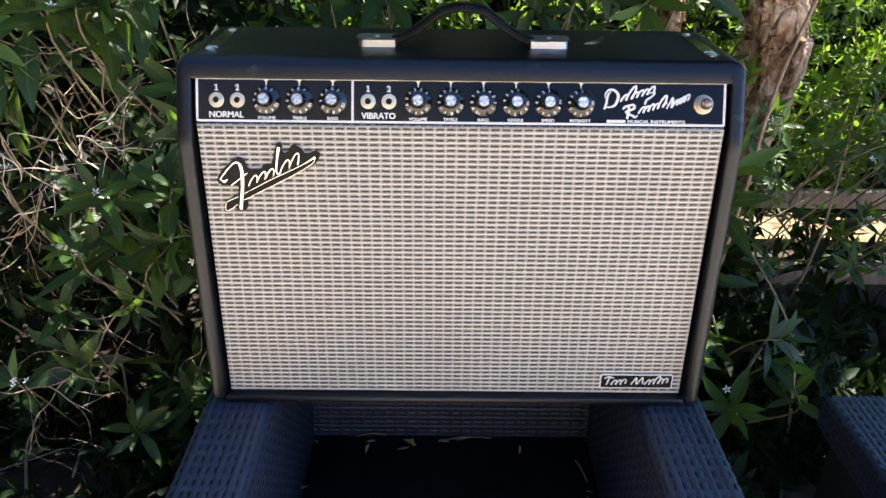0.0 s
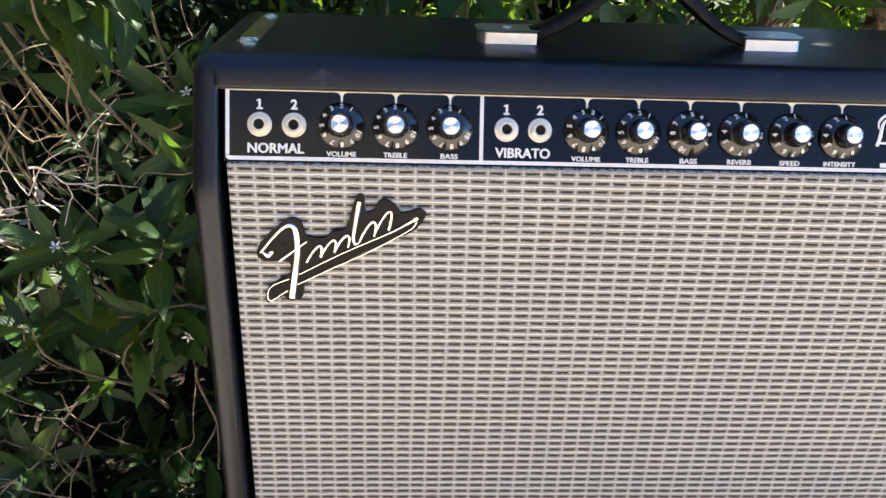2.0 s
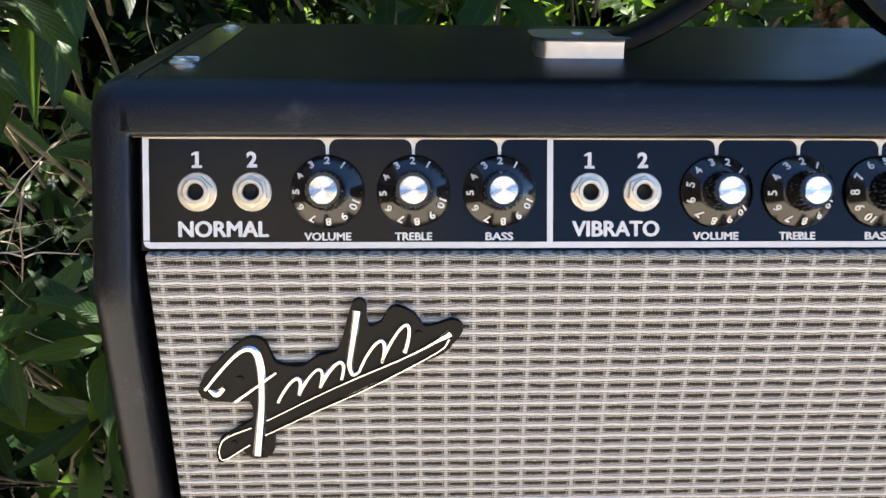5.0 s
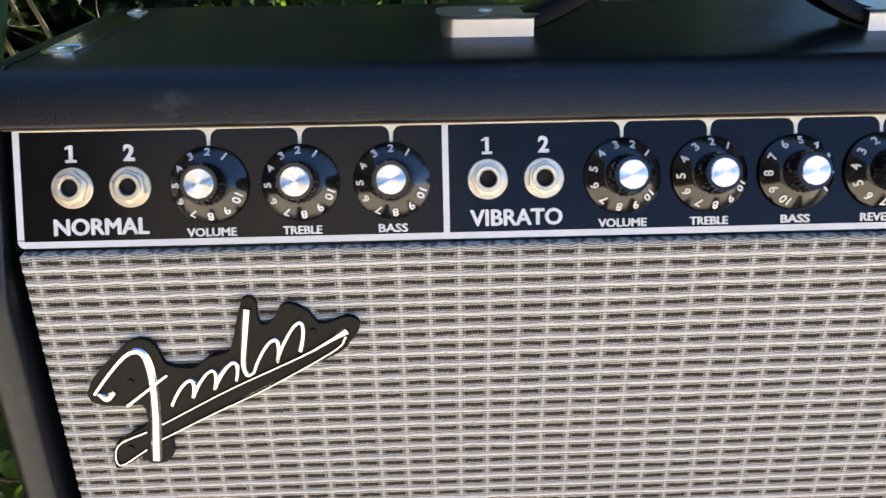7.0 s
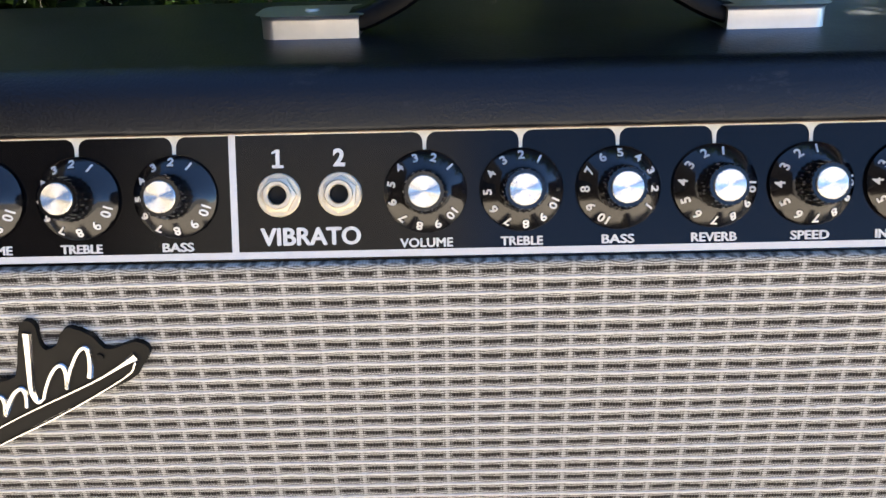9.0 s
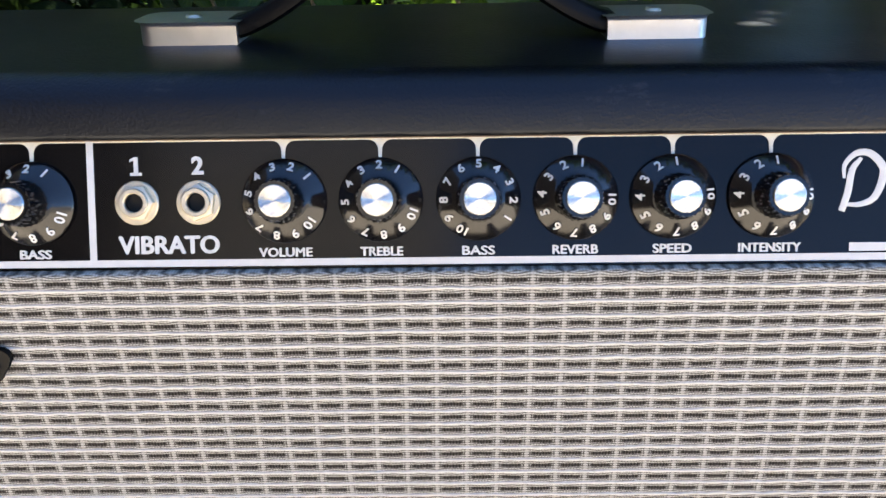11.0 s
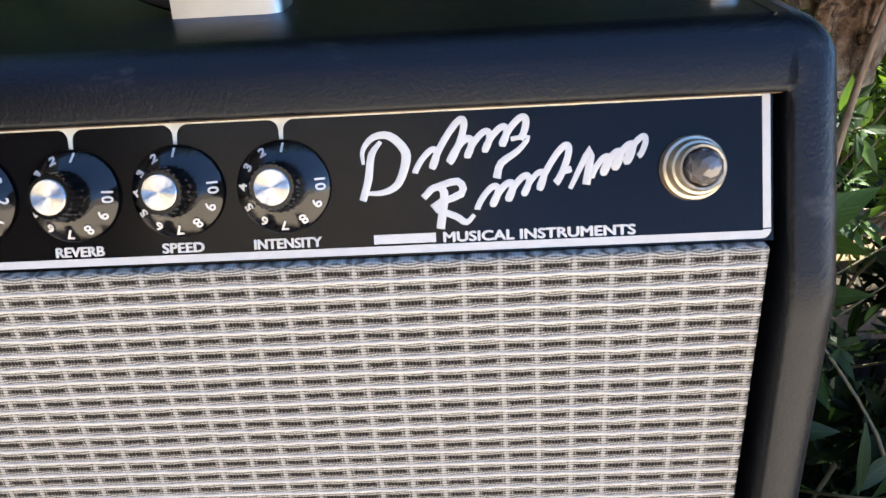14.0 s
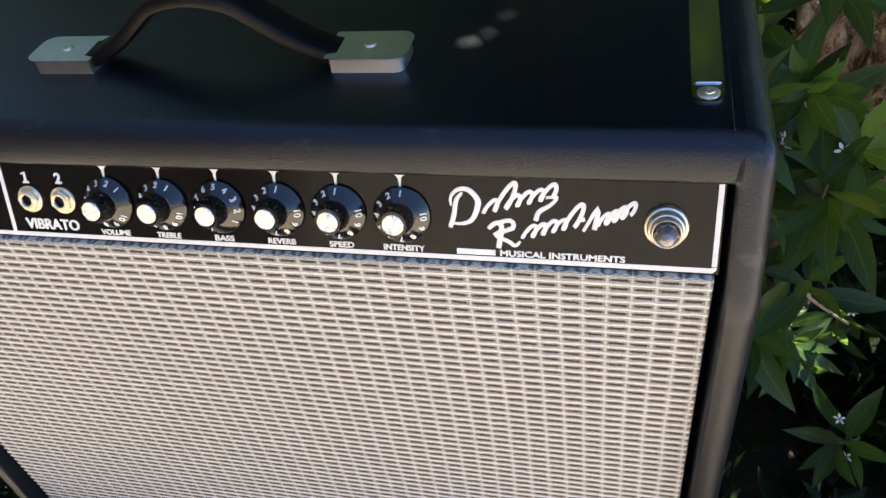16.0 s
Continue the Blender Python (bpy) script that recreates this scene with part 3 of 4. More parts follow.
for pts, w in (
    ([(0.1634, 0.0367), (0.1601, 0.0324), (0.1587, 0.0244), (0.1565, 0.0175)], [0.0012, 0.0022, 0.0024, 0.0022]),
    ([(0.1573, 0.0294), (0.1573, 0.0341), (0.1610, 0.0382), (0.1663, 0.0384), (0.1708, 0.0341), (0.1714, 0.0300), (0.1685, 0.0226), (0.1635, 0.0200), (0.1582, 0.0199)], [0.0010, 0.0018, 0.0026, 0.0030, 0.0022, 0.0012]),
    (loops(0.1742, 0.0258, 0.2090, 0.0355, (0.0068, 0.0145, 0.0066, 0.0070, 0.0066, 0.0078)), [0.0018, 0.0022, 0.0020, 0.0022]),
    ([(0.2060, 0.0355), (0.2117, 0.0359), (0.2081, 0.0316), (0.2025, 0.0278), (0.2009, 0.0230)], [0.0014, 0.0014, 0.0022, 0.0024]),
    ([(0.1766, 0.0176), (0.1802, 0.0208), (0.1835, 0.0191), (0.1818, 0.0072)], [0.0020, 0.0022, 0.0026, 0.0026]),
    ([(0.1802, 0.0208), (0.1880, 0.0226), (0.1892, 0.0185), (0.1798, 0.0147), (0.1871, 0.0111), (0.1904, 0.0090), (0.1932, 0.0114)], [0.0020, 0.0024, 0.0020, 0.0022, 0.0012]),
    (loops(0.1942, 0.0130, 0.2200, 0.0205, (0.0068, 0.0062, 0.0068, 0.0062, 0.0130)), [0.0018, 0.0022, 0.0018, 0.0022]),
    ([(0.2222, 0.0243), (0.2254, 0.0249)], [0.0020, 0.0020]),
    ([(0.2247, 0.0185), (0.2317, 0.0312), (0.2300, 0.0196)], [0.0014, 0.0022, 0.0024]),
    (loops(0.2318, 0.0215, 0.2470, 0.0280, (0.0062, 0.0060, 0.0066, 0.0072)), [0.0018, 0.0022, 0.0018]),
):
    print_on("script_stroke", stroke(pts, [k * 1.1 for k in w]))


def knob(x, turn):
    m = PM @ Matrix.Translation((x, KV, 0.0004))
    skirt = part("knob", lathe([(0.0, 0.0), (0.0150, 0.0), (0.0155, 0.0006), (0.0155, 0.0012), (0.0150, 0.0018), (0.0098, 0.0052), (0.0086, 0.0060), (0.0, 0.0060)], 48), KNOB, amp, "skirted black knob", m)
    b = bmesh.new()
    n = 72
    prof = []
    for z, r in ((0.0055, 0.0084), (0.0075, 0.0080), (0.0152, 0.0073), (0.0161, 0.0069)):
        ring = []
        for i in range(n):
            rr = r + (0.00035 if (i % 3) == 0 else -0.0001)
            ring.append(b.verts.new((rr * math.cos(2 * math.pi * i / n), rr * math.sin(2 * math.pi * i / n), z)))
        prof.append(ring)
    for p, q in zip(prof, prof[1:]):
        for i in range(n):
            b.faces.new((p[i], p[(i + 1) % n], q[(i + 1) % n], q[i]))
    b.faces.new(prof[-1])
    part("grip", b, KNOB, skirt, "ribbed black grip", m, 0.4)
    part("cap", lathe([(0.0057, 0.0157), (0.0057, 0.0165), (0.0054, 0.0169), (0.0, 0.0169)], 48), SPUN, skirt, "spun aluminium cap", m)
    tilt = math.atan2(0.0034, 0.0052)
    for k in range(10):
        a = radians(turn + 30.8 * k)
        mm = Matrix.Rotation(a, 4, "Z") @ Matrix.Translation((0, 0.0125, 0.00348)) @ Matrix.Rotation(-tilt, 4, "X") @ Matrix.Translation((0, -0.0016, 0.0001))
        part("numeral", text_mesh(str(k + 1), 0.0050, 0.0003, WHITE, 0.020, mm), WHITE, skirt, m=m, smooth=0.3)


for x, word, turn, wide in KNOBS:
    knob(x, turn)


def jack(x, spin):
    m = PM @ Matrix.Translation((x, KV - 0.0002, 0.0)) @ Matrix.Rotation(spin, 4, "Z")
    w = part("jack_socket", lathe([(0.0036, 0.0), (0.0082, 0.0), (0.0082, 0.0006), (0.0078, 0.0010), (0.0036, 0.0010)], 36), BRUSHED, amp, "nickel jack socket", m)
    hexa = [(0.0071 * math.cos(i * math.pi / 3), 0.0071 * math.sin(i * math.pi / 3)) for i in range(6)]
    b = bmesh.new()
    lo = [b.verts.new((*p, 0.0010)) for p in hexa]
    hi = [b.verts.new((p[0] * 0.97, p[1] * 0.97, 0.0029)) for p in hexa]
    li = [b.verts.new((0.0050 * math.cos(i * math.pi / 3), 0.0050 * math.sin(i * math.pi / 3), 0.0033)) for i in range(6)]
    for i in range(6):
        j = (i + 1) % 6
        b.faces.new((lo[i], lo[j], hi[j], hi[i]))
        b.faces.new((hi[i], hi[j], li[j], li[i]))
    part("nut", b, BRUSHED, w, "hexagonal nut", m, 0.3)
    part("sleeve", lathe([(0.0053, 0.0010), (0.0053, 0.0037), (0.0050, 0.0041), (0.0038, 0.0041), (0.0034, 0.0036), (0.0034, 0.0)], 32), BRUSHED, w, m=m)
    part("bore", lathe([(0.0034, 0.0025), (0.0033, 0.0004), (0.0, 0.0004)], 24), HOLE, w, "dark socket hole", m)


for i, (x, d) in enumerate(JACKS):
    jack(x, 0.25 + i * 0.4)

m = PM @ Matrix.Translation((0.2642, KV, 0))
lampo = part("pilot_light", lathe([(0.0, 0.0), (0.0106, 0.0), (0.0106, 0.0020), (0.0101, 0.0034), (0.0092, 0.0038), (0.0090, 0.0072), (0.0084, 0.0083), (0.0077, 0.0086), (0.0075, 0.0116), (0.0070, 0.0124), (0.0063, 0.0122), (0.0060, 0.0112), (0.0060, 0.0018), (0.0, 0.0018)], 48), BRUSHED, amp, "unlit pilot light with stepped nickel bezel", m)
b = bmesh.new()
rings = [(0.0057, 0.0060, 8, 0.39), (0.0058, 0.0132, 8, 0.0), (0.0051, 0.0170, 8, 0.39), (0.0033, 0.0197, 8, 0.0), (0.0009, 0.0208, 8, 0.39)]
prev = None
for r, z, n, o in rings:
    ring = [b.verts.new((r * math.cos(o + 2 * math.pi * i / n), r * math.sin(o + 2 * math.pi * i / n), z)) for i in range(n)]
    if prev:
        for i in range(n):
            j = (i + 1) % n
            if o:
                b.faces.new((prev[i], prev[j], ring[i]))
                b.faces.new((prev[j], ring[j], ring[i]))
            else:
                b.faces.new((prev[i], ring[j], ring[i]))
                b.faces.new((prev[i], prev[j], ring[j]))
    else:
        b.faces.new(ring[::-1])
    prev = ring
b.faces.new(prev)
part("well", lathe([(0.0059, 0.0019), (0.0058, 0.0024), (0.0, 0.0021)], 24), LENSBACK, lampo, "dull metal well behind the jewel", m)
part("jewel", b, JEWEL, lampo, "clear faceted jewel", m, 0.0)

# badge on the grille: a cut-out black plate with bright strokes
OUTL = [(-0.2721, 0.2893), (-0.2690, 0.2966), (-0.2601, 0.3062), (-0.2498, 0.3148), (-0.2442, 0.3156), (-0.2403, 0.3126), (-0.2381, 0.3054), (-0.2357, 0.3027),
        (-0.2287, 0.3012), (-0.2241, 0.3019), (-0.2179, 0.3067), (-0.2099, 0.3090), (-0.2056, 0.3223), (-0.2022, 0.3327), (-0.1984, 0.3337), (-0.1965, 0.3307), (-0.1968, 0.3245), (-0.1950, 0.3210),
        (-0.1902, 0.3233), (-0.1875, 0.3286), (-0.1835, 0.3306), (-0.1762, 0.3270), (-0.1723, 0.3212), (-0.1667, 0.3217), (-0.1600, 0.3240), (-0.1557, 0.3220), (-0.1553, 0.3182), (-0.1596, 0.3119),
        (-0.1655, 0.3063), (-0.1961, 0.2917), (-0.2379, 0.2685), (-0.2400, 0.2658), (-0.2407, 0.2571), (-0.2449, 0.2528), (-0.2519, 0.2531), (-0.2550, 0.2562), (-0.2653, 0.2504), (-0.2672, 0.2530),
        (-0.2651, 0.2631), (-0.2505, 0.2725), (-0.2489, 0.2774), (-0.2500, 0.2835), (-0.2573, 0.2833), (-0.2663, 0.2840), (-0.2710, 0.2859)]
outline = [(p.x, p.y) for p in curve_points([(x, y, 0) for x, y in OUTL], 2)]
badge = part("name_badge", prism(outline, 2, 0.0012, 0.0038), BADGE, amp, "black badge with bright metal strokes", GM)
for pts, w in (
    ([(-0.2688, 0.2900), (-0.2612, 0.2996), (-0.2530, 0.3083), (-0.2477, 0.3105), (-0.2446, 0.3072), (-0.2436, 0.2964), (-0.2446, 0.2814), (-0.2464, 0.2682), (-0.2485, 0.2545)], [0.0020, 0.0022, 0.0026, 0.0034, 0.0038, 0.0042, 0.0046, 0.0048]),
    ([(-0.2672, 0.2903), (-0.2640, 0.2876), (-0.2602, 0.2908)], [0.0016, 0.0040, 0.0022]),
    ([(-0.2562, 0.2837), (-0.2471, 0.2908), (-0.2369, 0.2988)], [0.0022, 0.0018, 0.0016]),
    (loops(-0.2372, 0.2832, -0.2085, 0.2950, (0.0105, 0.0112, 0.0108), 0.40, 0.14), [0.0019, 0.0025, 0.0019, 0.0025, 0.0019]),
    ([(-0.2003, 0.3290), (-0.2025, 0.3159), (-0.2046, 0.3030), (-0.2034, 0.2975), (-0.2005, 0.2990)], [0.0040, 0.0034, 0.0028, 0.0022, 0.0014]),
    (loops(-0.2005, 0.2990, -0.1805, 0.3085, (0.0130, 0.0160), 0.35, 0.16), [0.0018, 0.0024, 0.0020, 0.0026]),
    ([(-0.2429, 0.2737), (-0.2121, 0.2906), (-0.1801, 0.3061), (-0.1673, 0.3135), (-0.1604, 0.3177)], [0.0009, 0.0009, 0.0012, 0.0020, 0.0042]),
    ([(-0.2441, 0.2659), (-0.2204, 0.2785), (-0.1962, 0.2907), (-0.1665, 0.3083), (-0.1610, 0.3150)], [0.0009, 0.0009, 0.0009, 0.0010, 0.0014]),
    ([(-0.2500, 0.2701), (-0.2637, 0.2631), (-0.2647, 0.2524), (-0.2515, 0.2607)], [0.0010, 0.0010, 0.0010]),
):
    part("bright_stroke", ribbon(pts, w, 0.0012, 4, base=0.0037), CHROME, badge, "bright metal stroke", GM)
for x, y in ((-0.2531, 0.2954), (-0.2588, 0.2612), (-0.1745, 0.3176)):
    part("rivet", lathe([(0.0, 0.0), (0.0016, 0.0), (0.0015, 0.0006), (0.0, 0.0008)], 14), BADGE, badge, m=GM @ Matrix.Translation((x, y, 0.0039)))


def rounded_rect(x0, x1, y0, y1, r):
    out = []
    for cx, cy, a0 in ((x1 - r, y1 - r, 0), (x0 + r, y1 - r, 90), (x0 + r, y0 + r, 180), (x1 - r, y0 + r, 270)):
        out += [(cx + r * math.cos(radians(a0 + k * 22.5)), cy + r * math.sin(radians(a0 + k * 22.5))) for k in range(5)]
    return out


small = part("model_badge", prism(rounded_rect(0.1840, 0.2768, 0.0112, 0.0324, 0.003), 2, 0.0011, 0.0030), WHITE, amp, "small black badge with white rim and strokes", GM)
part("plate", prism(rounded_rect(0.1856, 0.2752, 0.0128, 0.0308, 0.002), 2, 0.0030, 0.0033), BADGE, small, "black badge plate", GM)
for pts in ([(0.1895, 0.0262), (0.1950, 0.0288), (0.2015, 0.0268)], [(0.1960, 0.0280), (0.1925, 0.0165)], loops(0.1985, 0.0165, 0.2160, 0.0185, (0.0070, 0.0066, 0.0070), 0.4),
            [(0.2240, 0.0172), (0.2300, 0.0275), (0.2310, 0.0180), (0.2380, 0.0282), (0.2385, 0.0185)], loops(0.2415, 0.0175, 0.2690, 0.0205, (0.0066, 0.0070, 0.0110, 0.0066, 0.0070), 0.4)):
    part("white_stroke", ribbon(pts, [0.0020, 0.0022, 0.0018], 0.0005, 5, base=0.0033), WHITE, small, m=GM)

# handle, its end caps and the metal straps on the top
HY, HX = 0.0747, 0.0022
HALF = [(0.0, 1.0832), (0.022, 1.0795), (0.034, 1.0722), (0.044, 1.0645), (0.054, 1.0575), (0.065, 1.0512), (0.077, 1.0462), (0.090, 1.0442)]
hp = [(HX - x, HY, z) for x, z in HALF[::-1]] + [(HX + x, HY, z) for x, z in HALF[1:]]
path = curve_points(hp, 6)
b = bmesh.new()
prev = None
for i, p in enumerate(path):
    d = (path[min(i + 1, len(path) - 1)] - path[max(i - 1, 0)]).normalized()
    up = Vector((-d.z, 0, d.x))
    if up.z < 0:
        up = -up
    w = 0.0112 - 0.001 * abs(p.x) / 0.09
    sec = [(-w, -0.0028), (-w * 0.82, -0.0042), (w * 0.82, -0.0042), (w, -0.0028), (w, 0.0028), (w * 0.82, 0.0044), (-w * 0.82, 0.0044), (-w, 0.0028)]
    ring = [b.verts.new(p + up * h + Vector((0, s, 0))) for s, h in sec]
    if prev:
        for k in range(8):
            b.faces.new((prev[k], prev[(k + 1) % 8], ring[(k + 1) % 8], ring[k]))
    else:
        b.faces.new(ring)
    prev = ring
b.faces.new(prev[::-1])
handle = part("carry_handle", b, RUBBER, amp, "arched black strap handle", smooth=0.9)
for s in (-1, 1):
    x0, x1 = (0.0803, 0.1228) if s > 0 else (-0.1172, -0.0752)
    b = box(x0, x1, 0.0610, 0.0884, 1.0395, 1.0497)
    far = x1 if s > 0 else x0
    for v in b.verts:
        if v.co.z > 1.045:
            v.co.y += 0.0014 if v.co.y < 0.08 else -0.0014
    round_edges(b, lambda p, q: abs(p.x - far) < 1e-5 and abs(q.x - far) < 1e-5 and abs(p.z - q.z) > 0.005, 0.0060, 5)
    round_edges(b, lambda p, q: p.z > 1.048 and q.z > 1.048, 0.0024, 4)
    cap = part("handle_cap", b, SATIN, handle, "nickel end cap of the handle", smooth=1.2)
    xm = (x0 + x1) / 2
    part("screw", lathe([(0.0034, 0.0), (0.0036, 0.0004), (0.0028, 0.0012), (0.0012, 0.0014), (0.0, 0.0008)], 18), BRUSHED, cap, m=Matrix.Translation((xm, HY, 1.0495)))
    sx = s * 0.2805
    st = part("chassis_strap", prism(rounded_rect(sx - 0.0078, sx + 0.0078, 0.0330, 0.150, 0.0070), 2, TOP_Z - 0.0004, TOP_Z + 0.0012), CHROME, amp, "nickel strap screwed to the top")
    for y in (0.0405, 0.1420):
        part("screw", lathe([(0.0052, 0.0), (0.0054, 0.0004), (0.0044, 0.0011), (0.0030, 0.0013), (0.0028, 0.0019), (0.0012, 0.0022), (0.0, 0.0014)], 20), BRUSHED, st, m=Matrix.Translation((sx, y, TOP_Z + 0.0011)))
    part("stiffening_rib", box(sx - 0.006, sx + 0.006, 0.0480, 0.0505, TOP_Z + 0.0010, TOP_Z + 0.0022, 0.0005, 1), CHROME, st)

# ---- wicker chair ----


def strand_mesh(path, normals, width, thick):
    """A flat strand along a path, crowned in the middle."""
    b = bmesh.new()
    prev = None
    n = len(path)
    for i, p in enumerate(path):
        d = (path[min(i + 1, n - 1)] - path[max(i - 1, 0)]).normalized()
        nn = normals[i]
        s = d.cross(nn).normalized() * (width / 2)
        ring = [b.verts.new(v) for v in (p - s, p - s * 0.6 + nn * thick, p + s * 0.6 + nn * thick, p + s)]
        if prev:
            for k in range(3):
                b.faces.new((prev[k], prev[k + 1], ring[k + 1], ring[k]))
            b.faces.new((prev[3], prev[0], ring[0], ring[3]))
        prev = ring
    return b


def weave(parent, profile, lift, a, b, pitch, cross):
    """Strands along one axis over strands across it. profile: points of the section; lift(p, s): the world point for a section point at s."""
    path = [Vector((p[0], p[1], 0)) for p in profile]
    seg = [(q - p).length for p, q in zip(path, path[1:])]
    total = sum(seg)

    def at(s):
        for p, q, l in zip(path, path[1:], seg):
            if s <= l:
                d = (q - p).normalized()
                return p + d * s, Vector((-d.y, d.x, 0))
            s -= l
        d = (path[-1] - path[-2]).normalized()
        return path[-1], Vector((-d.y, d.x, 0))

    count = int(total / pitch)
    steps = int((b - a) / cross)
    for i in range(count):
        p, nrm = at((i + 0.5) * pitch)
        pts, nor = [], []
        for k in range(2 * steps + 1):
            s = a + (b - a) * k / (2 * steps)
            h = 0.0001 + (0.0014 if (k + i) % 2 == 0 else 0.0)
            pts.append(lift(p + nrm * h, s))
            nor.append((lift(p + nrm, s) - lift(p, s)).normalized())
        part("strand", strand_mesh(pts, nor, pitch * 0.80, 0.0009), WICKER, parent, smooth=1.0)
    for k in range(steps):
        s = a + (b - a) * (k + 0.5) / steps
        pts, nor = [], []
        for j in range(141):
            p, nrm = at(total * j / 140 * 0.9999)
            pts.append(lift(p + nrm * 0.0008, s))
            nor.append((lift(p + nrm, s) - lift(p, s)).normalized())
        part("strand", strand_mesh(pts, nor, cross * 0.56, 0.0007), WICKER, parent, smooth=1.0)


def arm_profile(x_out, x_in, top, low, r_out, r_in):
    s = 1 if x_in > x_out else -1
    pts = [(x_out, low), (x_out, top - r_out)]
    pts += [(x_out + s * r_out * (1 - math.cos(a)), top - r_out + r_out * math.sin(a)) for a in [radians(15 * k) for k in range(1, 7)]]
    pts += [(x_in - s * r_in * (1 - math.sin(a)), top - r_in + r_in * math.cos(a)) for a in [radians(15 * k) for k in range(0, 7)]]
    pts += [(x_in, low)]
    return pts if s > 0 else pts[::-1]


ARM_Z = 0.6070
chair = thing("wicker_armchair", pose(0, -0.1, 0), "black woven resin wicker armchair under the amplifier", "chair")
for s in (-1, 1):
    prof = arm_profile(s * 0.322, s * 0.236, ARM_Z, 0.12, 0.012, 0.017)
    core = [(s * 0.3205 if abs(x - s * 0.322) < 1e-6 else x * 0.998, z - 0.002) for x, z in prof]
    arm = part("arm", prism(core, 1, -0.455, 0.27), DARK, chair)
    weave(arm, prof, lambda p, t: Vector((p.x, t, p.y)), -0.46, 0.27, 0.0096, 0.0185)
back = part("backrest", box(-0.235, 0.235, 0.206, 0.268, 0.12, ARM_Z - 0.004, 0.01, 2), DARK, chair)
weave(back, [(0.204, 0.33), (0.204, 0.575), (0.210, 0.592), (0.225, ARM_Z - 0.002)], lambda p, t: Vector((t, p.x, p.y)), -0.234, 0.234, 0.0096, 0.0185)
part("seat", box(-0.2335, 0.2335, -0.45, 0.2025, 0.285, 0.349, 0.012, 3), CUSHION, chair, "black seat in deep shade")
for x in (-0.28, 0.28):
    for y in (-0.42, 0.235):
        part("leg", box(x - 0.02, x + 0.02, y - 0.02, y + 0.02, 0.0, 0.119, 0.003, 1), DARK, chair)

# low wicker table beside the chair
table = thing("wicker_side_table", pose(0.95, -0.05, 0), "low black wicker table with a pale bluish sheen beside the chair", "table")
TX, TY, TZ = 0.640, 0.225, 0.420
top = part("tabletop", box(TX + 0.002, TX + 0.52, TY - 0.52, TY - 0.002, TZ - 0.05, TZ - 0.002, 0.004, 1), DARK, table)
weave(top, [(TX, TZ - 0.06), (TX, TZ - 0.005), (TX + 0.005, TZ), (TX + 0.30, TZ)], lambda p, t: Vector((p.x, t, p.y)), TY - 0.50, TY, 0.0110, 0.0200)
part("side", box(TX + 0.02, TX + 0.05, TY - 0.50, TY - 0.02, 0.06, TZ - 0.051, 0.004, 1), DARK, table)
for x in (TX + 0.04, TX + 0.48):
    for y in (TY - 0.48, TY - 0.04):
        part("leg", box(x - 0.018, x + 0.018, y - 0.018, y + 0.018, 0.0, TZ - 0.051, 0.003, 1), DARK, table)

# ---- plants ----
rng = np.random.default_rng(7)


def leaf_template(k):
    """A lance-shaped leaf one unit long along x, folded along the rib and drooping."""
    w = (0.135, 0.15, 0.12, 0.16)[k]
    droop, fold, bend = (0.10, 0.22, 0.05, 0.30)[k], (0.25, 0.35, 0.15, 0.30)[k], (0.03, -0.05, 0.06, 0.0)[k]
    st = [(0.0, 0.10), (0.10, 0.30), (0.28, 0.82), (0.48, 1.0), (0.68, 0.80), (0.86, 0.38), (1.0, 0.02)]
    vs, uv = [], []
    for x, f in st:
        z = -droop * x * x
        y0 = bend * math.sin(x * math.pi)
        for s in (-1, 0, 1):
            vs.append((x, y0 + s * w * f, z + abs(s) * fold * w * f))
            uv.append((x, 0.5 + 0.5 * s))
    faces = []
    for i in range(len(st) - 1):
        for j in range(2):
            a = 3 * i + j
            faces.append((a, a + 3, a + 4, a + 1))
    return np.array(vs), np.array(uv), np.array(faces)


LEAVES = [leaf_template(k) for k in range(4)]


def leaf_mesh(verts, uv, faces, name, mat):
    me = bpy.data.meshes.new(name)
    me.from_pydata(verts.tolist(), [], faces.tolist())
    lay = me.uv_layers.new(name="UVMap")
    lay.data.foreach_set("uv", uv[faces.ravel()].astype(np.float32).ravel())
    me.polygons.foreach_set("use_smooth", np.ones(len(faces), dtype=bool))
    me.materials.append(mat)
    me.update()
    return me


def many(name, mats, mat, parent, label=""):
    """All these leaves in one mesh of loose pieces."""
    vs, us, fs, off = [], [], [], 0
    for i, m in enumerate(mats):
        v, u, f = LEAVES[i % 4]
        vs.append(v @ m[:3, :3].T + m[:3, 3])
        us.append(u)
        fs.append(f + off)
        off += len(v)
    return tagged(part(name, leaf_mesh(np.concatenate(vs), np.concatenate(us), np.concatenate(fs), name, mat), mat, parent, label), kind="stuff")


def unit(v):
    return v / (np.linalg.norm(v) + 1e-9)


def sprig(c, axis, count, length):
    """Places of leaves in a whorl round a shoot that ends at c."""
    axis = unit(axis)
    a = unit(np.cross(axis, rng.normal(size=3)))
    b = np.cross(axis, a)
    out = []
    for k in range(count):
        az = 2.4 * k + rng.normal(0, 0.25)
        f = k / count
        pol = radians(32 + 55 * f + rng.normal(0, 9))
        side = math.cos(az) * a + math.sin(az) * b
        d = unit(math.cos(pol) * axis + math.sin(pol) * side + np.array((0, 0, -0.12)))
        up = unit(axis - d * (axis @ d))
        y = np.cross(up, d)
        ln = length * (0.65 + 0.5 * rng.random()) * (0.75 + 0.35 * f)
        m = np.eye(4)
